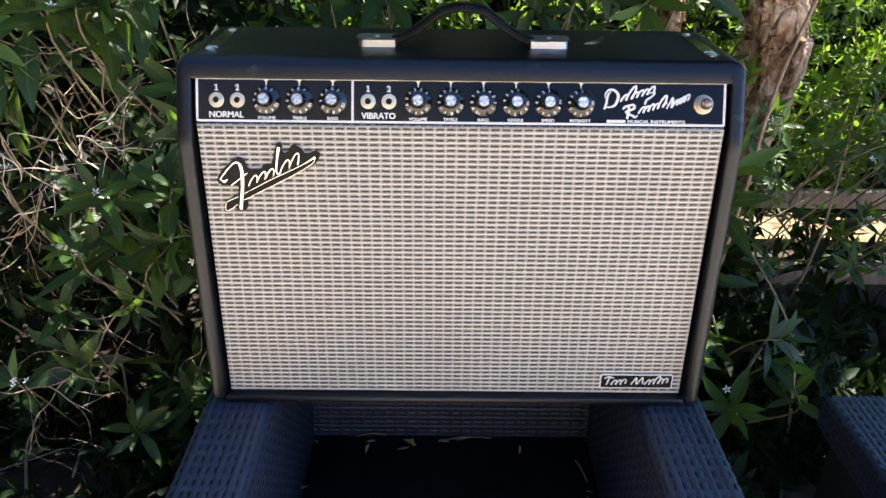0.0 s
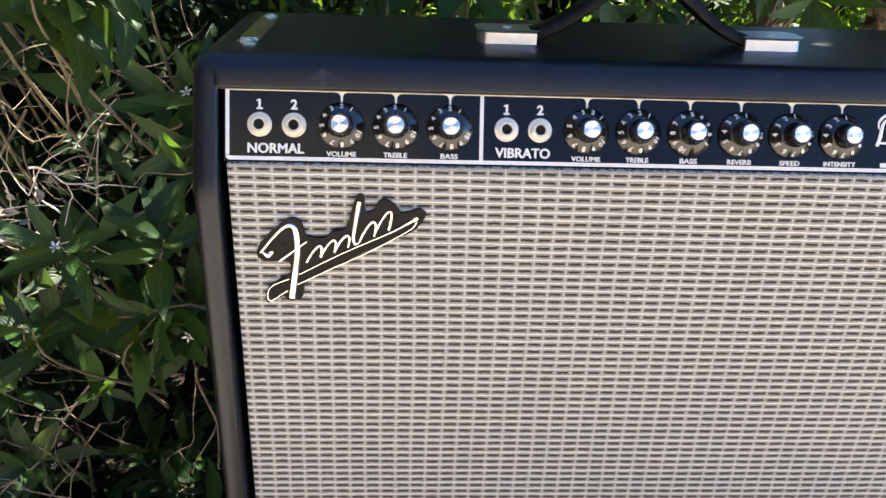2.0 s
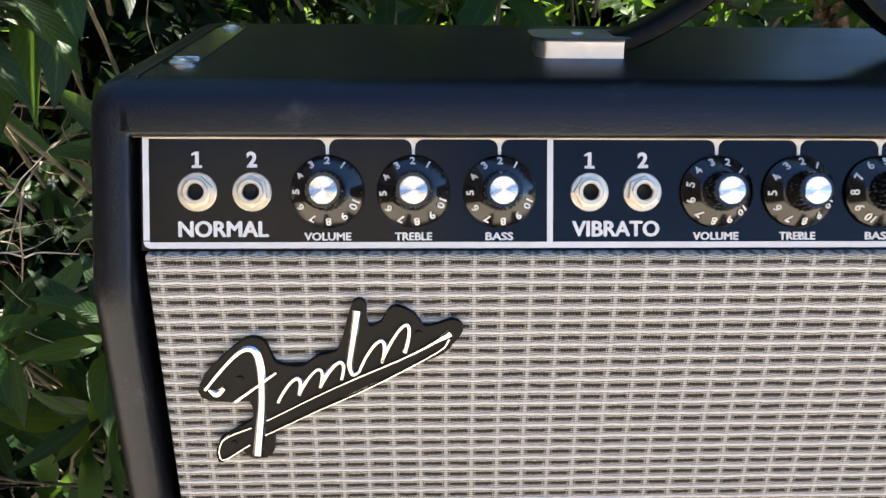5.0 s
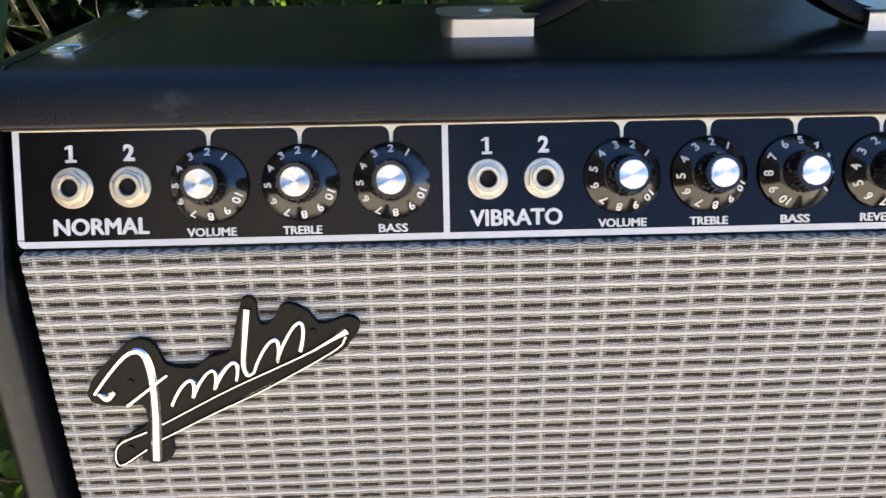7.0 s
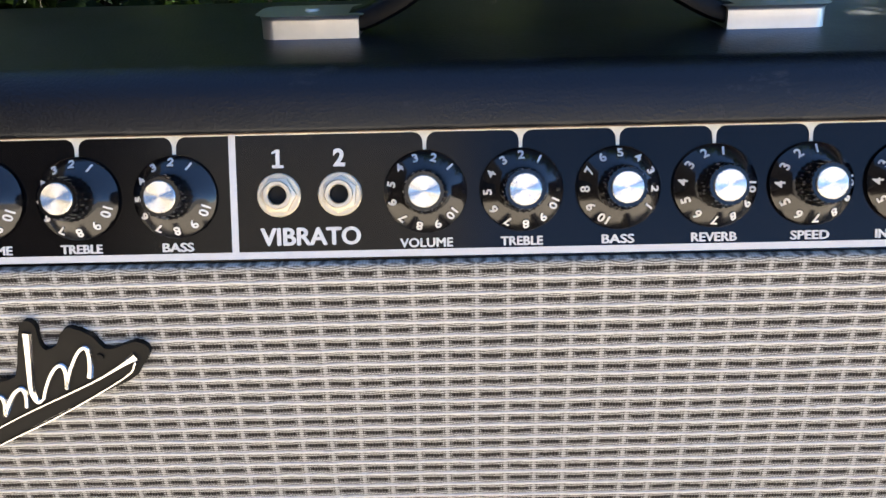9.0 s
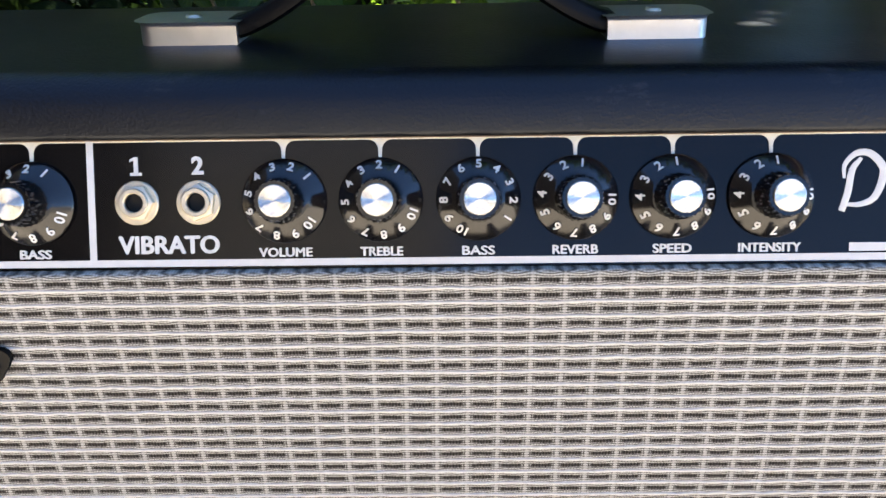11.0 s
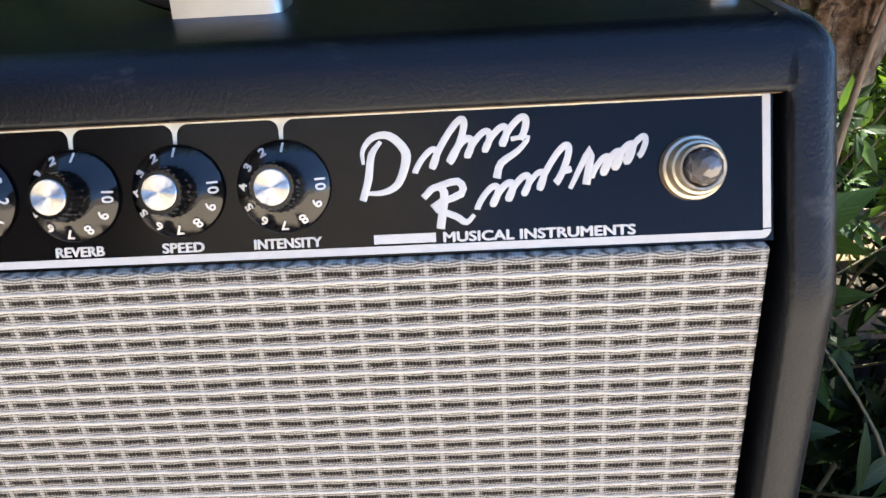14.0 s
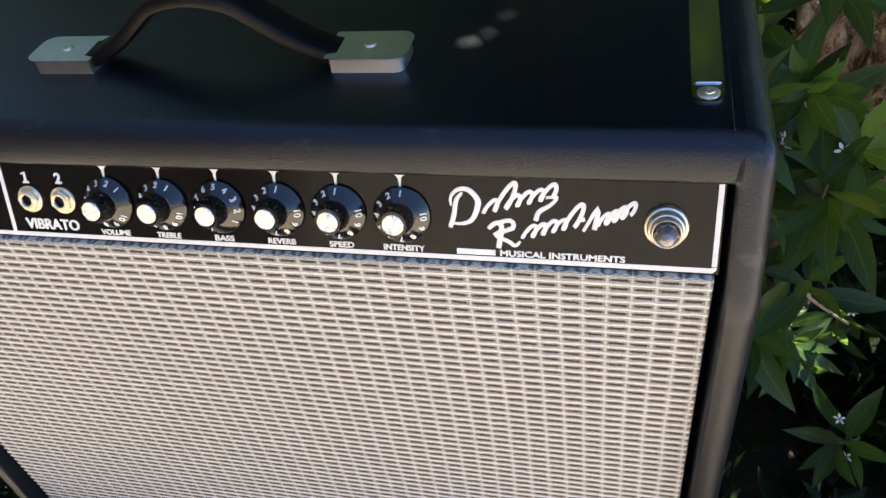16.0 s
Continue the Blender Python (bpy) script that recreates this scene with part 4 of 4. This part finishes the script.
        m[:3, 0], m[:3, 1], m[:3, 2], m[:3, 3] = d * ln, y * ln, up * ln, c - axis * length * 0.55 * f
        out.append(m)
    return out


def region(x0, x1, y0, y1, z0, z1, n):
    return rng.uniform((x0, y0, z0), (x1, y1, z1), size=(n, 3))


def flower_mesh():
    b = bmesh.new()
    for k in range(5):
        a = 2 * math.pi * k / 5
        d, s = Vector((math.cos(a), math.sin(a), 0.25)), Vector((-math.sin(a), math.cos(a), 0))
        q = [d * 0.08, d * 0.55 + s * 0.24, d * 1.0 + s * 0.10, d * 1.0 - s * 0.10, d * 0.55 - s * 0.24]
        b.faces.new([b.verts.new(v) for v in q])
    return mesh_of(b, "flower", PETAL)


FLOWER = flower_mesh()
LEAF_MESH = [leaf_mesh(v, u, f, "leaf", LEAF) for v, u, f in LEAVES]


def clear(c):
    """Keeps shoots out of the amplifier and the chair, and off the sunny spot among the dry twigs."""
    x, y, z = c
    k = (z - 0.79) / SUN_TO.z
    if k > 0 and math.hypot(x - SUN_TO.x * k + 0.61, y - SUN_TO.y * k - 0.31) < 0.12:
        return False
    return not (abs(x) < 0.43 and y < 0.29) and not (abs(x) < 0.36 and y < 0.36 and z < 0.7)


def bush(label, root, shoots, singles, flowers):
    """A bush: stems from the root, whorls of leaves, a few flowers. shoots: (places, leaf length, leaves)."""
    top_ob = thing("leafy_bush", Matrix.Translation(root), label, "bush", "bushes behind the amplifier")
    leaves = []
    stems = []
    heads = []
    for places, length, count in shoots:
        for c in places:
            if not clear(c):
                continue
            axis = np.array((rng.normal(0, 0.45), -0.55 + rng.normal(0, 0.35), 0.55 + rng.normal(0, 0.35)))
            leaves += sprig(c, axis, count + int(rng.integers(-2, 3)), length)
            ax = unit(axis)
            stems.append((c, ax, length))
            heads.append((c, ax))
    order = sorted(range(len(leaves)), key=lambda i: leaves[i][1, 3])
    near, rest = order[:singles], order[singles:]
    for i in near:
        part("leaf", LEAF_MESH[i % 4], LEAF, top_ob, m=Matrix(leaves[i].tolist()))
    many("foliage", [leaves[i] for i in rest], LEAF, top_ob)
    for c, ax, length in stems:
        low = c - ax * length * 0.8
        back = np.array((low[0] * 0.9 + root[0] * 0.1 + rng.normal(0, 0.03), low[1] + 0.10 + 0.1 * rng.random(), max(0.02, low[2] - 0.18)))
        b = tube(curve_points([c, low, back], 4), [0.0011 + 0.0016 * k / 8 for k in range(9)], 5)
        part("stem", b, STEM, top_ob, smooth=1.5)
    for k in rng.choice(len(heads), min(flowers, len(heads)), replace=False):
        c, ax = heads[k]
        for j in range(int(rng.integers(1, 4))):
            p = c + rng.normal(0, 0.012, 3) - ax * 0.01
            q = Vector(ax).to_track_quat("Z", "Y").to_matrix().to_4x4()
            part("flower", FLOWER, PETAL, top_ob, m=Matrix.Translation(p) @ q @ Matrix.Rotation(rng.random() * 6, 4, "Z") @ Matrix.Scale(0.0078, 4))
    return top_ob


bush("dense green bush with narrow leaves and small white flowers", (-0.75, 0.55, 0), [
    (region(-1.15, -0.36, 0.27, 0.50, 0.84, 1.25, 40), 0.105, 10),
    (region(-0.62, -0.37, 0.27, 0.33, 0.86, 1.08, 13), 0.112, 9),
    (region(-0.60, -0.40, 0.25, 0.34, 0.60, 0.90, 15), 0.095, 9),
    (region(-1.20, -0.40, 0.36, 0.60, 0.42, 0.84, 24), 0.080, 8),
    (region(-1.25, -0.42, 0.32, 0.62, 0.04, 0.45, 34), 0.095, 9)], 290, 30)
bush("green bush with narrow leaves rising behind the amplifier", (0.05, 0.55, 0), [
    (region(-0.40, 0.42, 0.27, 0.60, 0.80, 1.22, 46), 0.085, 10)], 200, 14)
bush("dark green bush with narrow pointed leaves beside the amplifier", (0.48, 0.48, 0), [
    (region(0.345, 0.46, 0.30, 0.44, 0.34, 0.86, 17), 0.095, 9),
    (region(0.40, 0.70, 0.32, 0.50, 0.14, 0.46, 8), 0.088, 9),
    (region(0.50, 1.1, 0.52, 0.68, 0.45, 0.85, 34), 0.050, 9)], 250, 22)


def far_bush(label, root, places, length, count, mat):
    ob = thing("distant_bush", Matrix.Translation(root), label, "bush", "shrubs at the back")
    ms = []
    for c in places:
        ax = np.array((rng.normal(0, 0.6), -0.3 + rng.normal(0, 0.5), 0.5 + rng.normal(0, 0.5)))
        ms += sprig(c, ax, count, length)
    many("foliage", ms, mat, ob)
    for k in range(3):
        a = Vector(root) + Vector((rng.normal(0, 0.1), rng.normal(0, 0.1), 0))
        c = places[int(rng.integers(len(places)))]
        part("stem", tube(curve_points([a, (a + Vector(c.tolist())) / 2 + Vector((rng.normal(0, 0.06), rng.normal(0, 0.06), 0.05)), c], 5), [0.0045 - 0.0003 * i for i in range(11)], 6), STEM, ob, smooth=1.5)


# LEAF_SHADE masses fill the gaps; their shade is in the leaf colour.
far_bush("mass of green leaves behind the twigs, darkened in colour for shade", (-1.0, 1.15, 0), region(-2.3, -0.2, 0.66, 1.5, 0.0, 1.4, 620), 0.085, 10, LEAF_SHADE)
far_bush("mass of green leaves at the back, darkened in colour for shade", (0.1, 1.35, 0), region(-0.4, 0.7, 1.15, 1.6, 0.2, 1.5, 200), 0.085, 10, LEAF_SHADE)
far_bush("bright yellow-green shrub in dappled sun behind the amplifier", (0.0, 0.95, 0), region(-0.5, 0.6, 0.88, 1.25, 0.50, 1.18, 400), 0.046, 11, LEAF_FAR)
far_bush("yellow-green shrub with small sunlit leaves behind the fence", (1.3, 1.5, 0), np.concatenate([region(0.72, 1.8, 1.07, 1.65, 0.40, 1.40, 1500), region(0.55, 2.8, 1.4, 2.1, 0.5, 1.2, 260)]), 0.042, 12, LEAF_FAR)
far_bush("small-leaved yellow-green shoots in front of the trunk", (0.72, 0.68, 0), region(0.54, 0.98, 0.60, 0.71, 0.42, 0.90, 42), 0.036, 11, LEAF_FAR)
far_bush("green leaves behind the fence, darkened in colour for shade", (1.2, 1.2, 0), np.concatenate([region(0.6, 2.4, 1.08, 1.36, 0.05, 0.50, 130), region(0.6, 3.2, 1.84, 2.25, 0.0, 0.55, 260)]), 0.075, 9, LEAF_SHADE)
far_bush("low green ground cover under the bush, darkened in colour for shade", (-0.8, 0.3, 0), region(-1.5, -0.43, -0.05, 0.62, 0.02, 0.16, 260), 0.08, 8, LEAF_SHADE)
far_bush("green undergrowth with deep shade put into its leaf colour", (0.8, 0.8, 0), np.concatenate([region(0.42, 1.4, 0.62, 0.98, 0.0, 0.18, 130), region(0.50, 0.88, 0.60, 0.73, 0.05, 0.50, 60), region(0.36, 0.62, -0.20, 0.40, 0.02, 0.20, 60), region(0.50, 1.05, 0.40, 0.64, 0.02, 0.17, 80)]), 0.085, 9, LEAF_SHADE)
far_bush("green undergrowth with deep shade put into its leaf colour", (-0.8, 0.6, 0), region(-1.3, -0.38, 0.48, 0.70, 0.0, 0.75, 130), 0.085, 9, LEAF_SHADE)
far_bush("mass of green leaves at the back, darkened in colour for shade", (1.6, 2.1, 0), region(0.7, 3.2, 2.1, 2.4, 0.25, 1.0, 260), 0.095, 10, LEAF_SHADE)

hedge = thing("tall_hedge", pose(0, 1.9, 0), "tall dense hedge closing the garden, leaf colour darkened for shade", "hedge")
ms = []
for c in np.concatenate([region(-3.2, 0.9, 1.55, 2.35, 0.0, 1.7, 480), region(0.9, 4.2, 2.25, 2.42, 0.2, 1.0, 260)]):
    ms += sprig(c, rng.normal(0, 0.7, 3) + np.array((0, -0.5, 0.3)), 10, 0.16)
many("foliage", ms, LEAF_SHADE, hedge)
for x in np.arange(-3.0, 0.9, 0.35):
    part("stem", tube(curve_points([(x, 2.1, -0.02), (x + 0.05, 2.05, 1.0), (x - 0.08, 2.1, 1.6)], 4), [0.03 - 0.0025 * i for i in range(9)], 7), STEM, hedge, smooth=1.5)

# dry twigs in the bush
dry = thing("dry_twigs", pose(-0.7, 0.45, 0), "tangle of bare dry brown twigs inside the bush", "twigs")


def twig(p, d, r, n, step, depth):
    """A crooked dry twig that forks."""
    pts = [p.copy()]
    for i in range(n):
        d = (d + Vector(rng.normal(0, 0.30, 3).tolist()) + Vector((0, 0, -0.03))).normalized()
        p = p + d * step * rng.uniform(0.6, 1.5)
        p.y = max(p.y, 0.255)
        pts.append(p.copy())
        if depth and i > 0 and rng.random() < 0.42:
            side = (d + Vector(rng.normal(0, 0.7, 3).tolist())).normalized()
            twig(p.copy(), side, r * 0.62, int(rng.integers(3, 7)), step * 0.75, depth - 1)
    path = curve_points(pts, 2)
    part("twig", tube(path, [r * (1 - 0.55 * i / (len(path) - 1)) for i in range(len(path))], 5), TWIG, dry, smooth=1.5)


for k in range(58):
    p = Vector((rng.uniform(-1.10, -0.40), rng.uniform(0.30, 0.55), rng.uniform(0.42, 1.02)))
    d = Vector((rng.normal(0.1, 0.6), rng.normal(0, 0.3), rng.normal(-0.6, 0.6))).normalized()
    twig(p, d, float(rng.choice([0.0007, 0.0010, 0.0014, 0.0023])), int(rng.integers(5, 10)), rng.uniform(0.020, 0.042), 2)
TWIG_BROWN, TWIG = TWIG, BLEACHED
for k in range(16):
    p = Vector((-0.61, 0.31, 0.79)) + Vector(rng.normal(0, 0.035, 3).tolist())
    d = Vector((rng.normal(0, 0.8), rng.normal(-0.1, 0.4), rng.normal(-0.1, 0.6))).normalized()
    twig(p, d, float(rng.choice([0.0007, 0.0010, 0.0015])), int(rng.integers(3, 7)), rng.uniform(0.010, 0.022), 1)
TWIG = TWIG_BROWN
for k in range(10):
    m = Matrix.Translation(Vector((-0.60, 0.30, 0.785)) + Vector(rng.normal(0, 0.022, 3).tolist())) @ Euler(rng.normal(0, 1.2, 3).tolist()).to_matrix().to_4x4() @ Matrix.Scale(rng.uniform(0.010, 0.020), 4)
    v, u, f = LEAVES[k % 4]
    part("dry_leaf", leaf_mesh(v * np.array((1, 2.2, 1)), u, f, "dry_leaf", BLEACHED), BLEACHED, dry, m=m)

# tree, with an unseen crown added overhead to shade the amplifier
tree = thing("tree", pose(0.70, 0.80, 0), "tree with peeling pale brown bark and an unseen crown added for shade", "tree")


def trunk_mesh(path, radii, sides=56):
    """A gnarled trunk with plates standing off its face."""
    line = curve_points(path, 36)
    b = tube(line, [radii(i / (len(line) - 1)) for i in range(len(line))], sides)
    for v in b.verts:
        c = min(line, key=lambda p: abs(p.z - v.co.z))
        d = Vector((v.co.x - c.x, v.co.y - c.y, 0)).normalized()
        q = Vector((v.co.x, v.co.y, v.co.z * 0.55))
        flake = noise.noise(q * 24.0 + Vector((3, 1, 7)))
        v.co += d * (0.022 * noise.noise(q * 7.0) + 0.010 * (1 if flake > 0.05 else -0.4) + 0.008 * noise.noise(q * 60.0))
    return b


TP = [(0.50, 0.80, -0.02), (0.555, 0.80, 0.35), (0.605, 0.80, 0.60), (0.658, 0.80, 0.85), (0.672, 0.80, 1.00), (0.64, 0.85, 1.5), (0.54, 0.90, 2.1)]
part("trunk", trunk_mesh(TP, lambda f: 0.072 - 0.020 * f), BARK, tree, smooth=0.7)
part("limb", trunk_mesh([(0.545, 0.80, 0.33), (0.525, 0.815, 0.52), (0.500, 0.84, 0.72), (0.47, 0.90, 1.0)], lambda f: 0.036 - 0.012 * f, 28), BARK, tree, smooth=0.7)
for k in range(70):
    z = rng.uniform(0.45, 1.35)
    x0 = float(np.interp(z, [0.35, 0.60, 0.85, 1.00, 1.5], [0.555, 0.605, 0.658, 0.672, 0.64]))
    a = radians(rng.uniform(180, 360))
    r = 0.068
    b = bmesh.new()
    w, h = rng.uniform(0.008, 0.022), rng.uniform(0.012, 0.05)
    rows_ = []
    for i in range(4):
        f = i / 3
        rows_.append([b.verts.new((w * (u - 0.5) * (1 - 0.5 * f) + 0.003 * rng.normal(), h * f, 0.010 * f * f + 0.003 * rng.normal())) for u in (0, 0.5, 1)])
    for p, q in zip(rows_, rows_[1:]):
        for i in range(2):
            b.faces.new((p[i], p[i + 1], q[i + 1], q[i]))
    bmesh.ops.solidify(b, geom=b.faces[:], thickness=0.0015)
    m = Matrix.Translation((x0 + r * math.cos(a), 0.81 + r * math.sin(a), z)) @ Matrix.Rotation(a + math.pi / 2, 4, "Z") @ Matrix.Rotation(radians(90), 4, "X") @ Matrix.Rotation(rng.choice([0, math.pi]) + rng.normal(0, 0.4), 4, "Z")
    part("bark_flake", b, BARK, tree, m=m, smooth=0.8)
for k in range(9):
    a = Vector((0.56, 0.87, 1.65 + 0.05 * k))
    c = Vector((rng.uniform(-1.2, 1.7), rng.uniform(0.4, 1.6), rng.uniform(1.9, 2.7)))
    part("limb", tube(curve_points([a, (a + c) / 2 + Vector((0, 0, 0.15)), c], 6), [0.035 - 0.0022 * i for i in range(13)], 8), BARK, tree, smooth=1.5)
rng = np.random.default_rng(11)
crown = []
# Where sun patches are wanted: place and radius of each opening made.
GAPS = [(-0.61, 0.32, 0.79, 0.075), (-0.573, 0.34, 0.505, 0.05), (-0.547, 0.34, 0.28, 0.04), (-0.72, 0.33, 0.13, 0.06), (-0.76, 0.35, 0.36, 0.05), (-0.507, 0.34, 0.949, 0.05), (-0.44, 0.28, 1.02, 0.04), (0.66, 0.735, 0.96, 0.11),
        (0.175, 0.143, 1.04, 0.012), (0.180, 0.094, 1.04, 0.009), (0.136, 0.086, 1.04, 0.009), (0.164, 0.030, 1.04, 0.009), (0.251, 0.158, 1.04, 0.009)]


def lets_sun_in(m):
    """Picks crown leaves to drop, so that sun patches reach the bush and the cabinet."""
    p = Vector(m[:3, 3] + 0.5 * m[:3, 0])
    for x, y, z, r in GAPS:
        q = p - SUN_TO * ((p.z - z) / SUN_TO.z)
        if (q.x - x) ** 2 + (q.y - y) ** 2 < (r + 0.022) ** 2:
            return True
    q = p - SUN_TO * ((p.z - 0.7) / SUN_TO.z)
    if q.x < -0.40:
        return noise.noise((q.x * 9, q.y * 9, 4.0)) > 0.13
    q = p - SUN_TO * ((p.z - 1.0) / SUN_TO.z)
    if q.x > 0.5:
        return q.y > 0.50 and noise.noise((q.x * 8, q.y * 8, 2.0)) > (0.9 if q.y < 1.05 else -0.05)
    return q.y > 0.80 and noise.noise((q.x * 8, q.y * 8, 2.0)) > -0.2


# Unseen leaf clusters, set along the sun's way to shade what lies below.
for c in np.concatenate([region(-0.30, 0.95, 0.08, 1.05, 1.50, 2.6, 760), region(-2.0, -0.30, 0.3, 1.9, 1.6, 2.8, 150), region(-1.3, -0.20, 0.95, 1.9, 1.7, 2.8, 130), region(0.0, 1.0, 1.0, 1.9, 1.8, 2.8, 80),
                        region(0.90, 1.9, -0.3, 1.15, 1.45, 2.1, 520), region(-0.12, 0.30, 0.13, 0.42, 1.5, 1.85, 45), region(0.95, 1.5, 0.4, 1.1, 1.45, 2.1, 220), region(0.30, 0.65, 0.14, 0.45, 1.5, 1.95, 70), region(1.0, 1.35, 0.45, 0.95, 1.45, 1.9, 120), region(0.9, 3.4, 1.2, 3.2, 1.9, 2.9, 130)]):
    if c[1] < 0.437 * (c[2] - 1.04) - 0.12:
        continue
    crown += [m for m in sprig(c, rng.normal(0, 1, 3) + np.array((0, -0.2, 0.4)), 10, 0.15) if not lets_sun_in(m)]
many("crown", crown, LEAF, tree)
# Unseen tree, added only to keep the sun off the ground behind.
tall = thing("added_shade_tree", pose(-0.6, 3.0, 0), "unseen tall tree added to shade the garden behind", "tree")
part("trunk", tube(curve_points([(-0.6, 3.0, -0.02), (-0.55, 2.95, 1.5), (-0.4, 2.8, 3.2)], 6), [0.14 - 0.005 * i for i in range(13)], 14), BARK, tall, smooth=1.5)
for k in range(8):
    c = Vector((rng.uniform(-2.6, 2.4), rng.uniform(1.5, 4.5), rng.uniform(2.8, 3.6)))
    a = Vector((-0.45, 2.85, 2.2 + 0.1 * k))
    part("limb", tube(curve_points([a, (a + c) / 2 + Vector((0, 0, 0.2)), c], 6), [0.05 - 0.003 * i for i in range(13)], 8), BARK, tall, smooth=1.5)
high = []
for c in region(-3.4, 1.0, 2.5, 5.0, 2.7, 3.9, 600):
    high += sprig(c, rng.normal(0, 1, 3) + np.array((0, -0.2, 0.4)), 9, 0.26)
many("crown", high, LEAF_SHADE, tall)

# hanging bare shoot
vine = curve_points([(0.600, 0.42, 1.22), (0.558, 0.41, 1.04), (0.532, 0.41, 0.934), (0.519, 0.41, 0.84), (0.513, 0.41, 0.749), (0.502, 0.41, 0.652), (0.494, 0.41, 0.584), (0.488, 0.42, 0.54)], 6)
tagged(part("bare_shoot", tube(vine, 0.0034, 7), TWIG, smooth=1.5), "long bare grey shoot hanging beside the amplifier", "twig")

# thin arching branches between trunk and fence
sprays = thing("thin_branches", pose(0.8, 0.75, 0), "thin pale bare branches arching beside the trunk", "branches")
for k in range(7):
    a = Vector((rng.uniform(0.55, 0.85), rng.uniform(0.60, 0.75), rng.uniform(0.45, 0.80)))
    c = a + Vector((rng.uniform(0.10, 0.45), rng.normal(0, 0.05), rng.uniform(-0.02, 0.35)))
    mid = (a + c) / 2 + Vector((0, 0, rng.uniform(0.01, 0.06)))
    part("branch", tube(curve_points([a, mid, c], 6), [0.0017 - 0.00008 * i for i in range(13)], 5), STEM, sprays, smooth=1.5)

# low board fence and the dark wall added behind it
fence = thing("board_fence", pose(1.3, 1.05, 0), "weathered low board fence in shade behind the bushes", "fence")
for z0, z1 in ((0.415, 0.465), (0.185, 0.247)):
    part("board", box(0.55, 2.6, 1.02, 1.045, z0, z1, 0.004, 1), BOARD, fence)
# Boards added below the rails; their near-black colour stands for the shade there.
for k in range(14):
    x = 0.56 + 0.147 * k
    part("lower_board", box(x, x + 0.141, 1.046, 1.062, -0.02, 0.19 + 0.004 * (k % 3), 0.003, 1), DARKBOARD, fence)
for x in (0.72, 1.55, 2.4):
    part("post", box(x - 0.04, x + 0.04, 1.063, 1.13, -0.02, 0.62, 0.004, 1), BOARD, fence)
# Added wall: hides bright ground in the hedge gaps and shades the bed.
tagged(part("wall_north", prism([(-22, -0.05), (22, -0.05), (22, 1.5), (1.25, 1.5), (1.25, 2.3), (-22, 2.3)], 1, 2.45, 2.6), DARKBOARD), "plain dark wall added behind the hedge to close its bright gaps", "wall", kind="structure")
# Unseen wall added to put brown into the reflections of the front.
tagged(part("unseen_wall_south", box(-22, 22, -14.3, -14.0, -0.05, 4.2), STUCCO), "plain brown unseen wall added for reflections on the amplifier front", "wall", kind="structure")

# Pale strip added so that sunlit patches glow through the fence gaps.
bm = bmesh.new()
nx, ny = 60, 16
for i in range(nx + 1):
    for j in range(ny + 1):
        x, y = 0.75 + 3.0 * i / nx, 1.52 + 0.25 * j / ny
        bm.verts.new((x, y + 0.04 * noise.noise((x * 3, y * 2, 1)), 0.070 + 0.008 * noise.noise((x * 6, y * 6, 3)) - (0.07 if j in (0, ny) else 0.0)))
bm.verts.ensure_lookup_table()
for i in range(nx):
    for j in range(ny):
        a = i * (ny + 1) + j
        bm.faces.new([bm.verts[k] for k in (a, a + ny + 1, a + ny + 2, a + 1)])
tagged(part("garden_path", bm, SAND), "pale sandy strip added behind the fence for sunlit patches in its gaps", "path", kind="structure")
# Two more unseen walls, added to brown and darken reflections on the left.
tagged(part("unseen_wall_southwest", box(-4.0, 0.1, -9.2, -9.0, -0.05, 5.9), STUCCO), "plain brown unseen wall added for reflections on the control panel", "wall", kind="structure")
tagged(part("wall_west", box(-4.2, -4.0, -9.2, 2.45, -0.05, 5.9), DARKBOARD), "plain dark unseen wall added to darken reflections from the left", "wall", kind="structure")

# dead leaves caught on the chair
for k in range(16):
    x = rng.choice([-1, 1]) * rng.uniform(0.205, 0.228) if k < 9 else rng.uniform(-0.2, 0.2)
    y = rng.uniform(-0.2, 0.17) if k < 9 else rng.uniform(0.16, 0.195)
    m = Matrix.Translation((x, y, 0.3555)) @ Euler((rng.normal(0, 0.15), rng.normal(0, 0.10), rng.random() * 6)).to_matrix().to_4x4() @ Matrix.Scale(rng.uniform(0.012, 0.030), 4)
    v, u, f = LEAVES[k % 4]
    if k < 4:
        DEAD = [leaf_mesh(v, u, f, "dead_leaf", DEADLEAF)] if k == 0 else DEAD + [leaf_mesh(v, u, f, "dead_leaf", DEADLEAF)]
    tagged(part("dead_leaf", DEAD[k % 4], DEADLEAF, m=m), "small dry brown leaf lying on the chair seat", "leaf", "dead leaves on the seat")
# straws blown against the backrest
for x, y, dx, dy in ((-0.16, 0.192, 0.05, 0.004), (-0.02, 0.182, 0.085, 0.010), (0.01, 0.186, 0.06, 0.004), (0.205, 0.14, 0.012, -0.05), (0.212, 0.06, 0.008, -0.06)):
    b = tube(curve_points([(x, y, 0.3505), (x + dx * 0.5, y + dy * 0.5 + 0.003, 0.3535), (x + dx, y + dy, 0.3510)], 4), 0.0011, 5)
    tagged(part("straw", b, TWIG, smooth=1.5), "thin dry straw lying on the black chair seat", "straw", "straws on the seat")
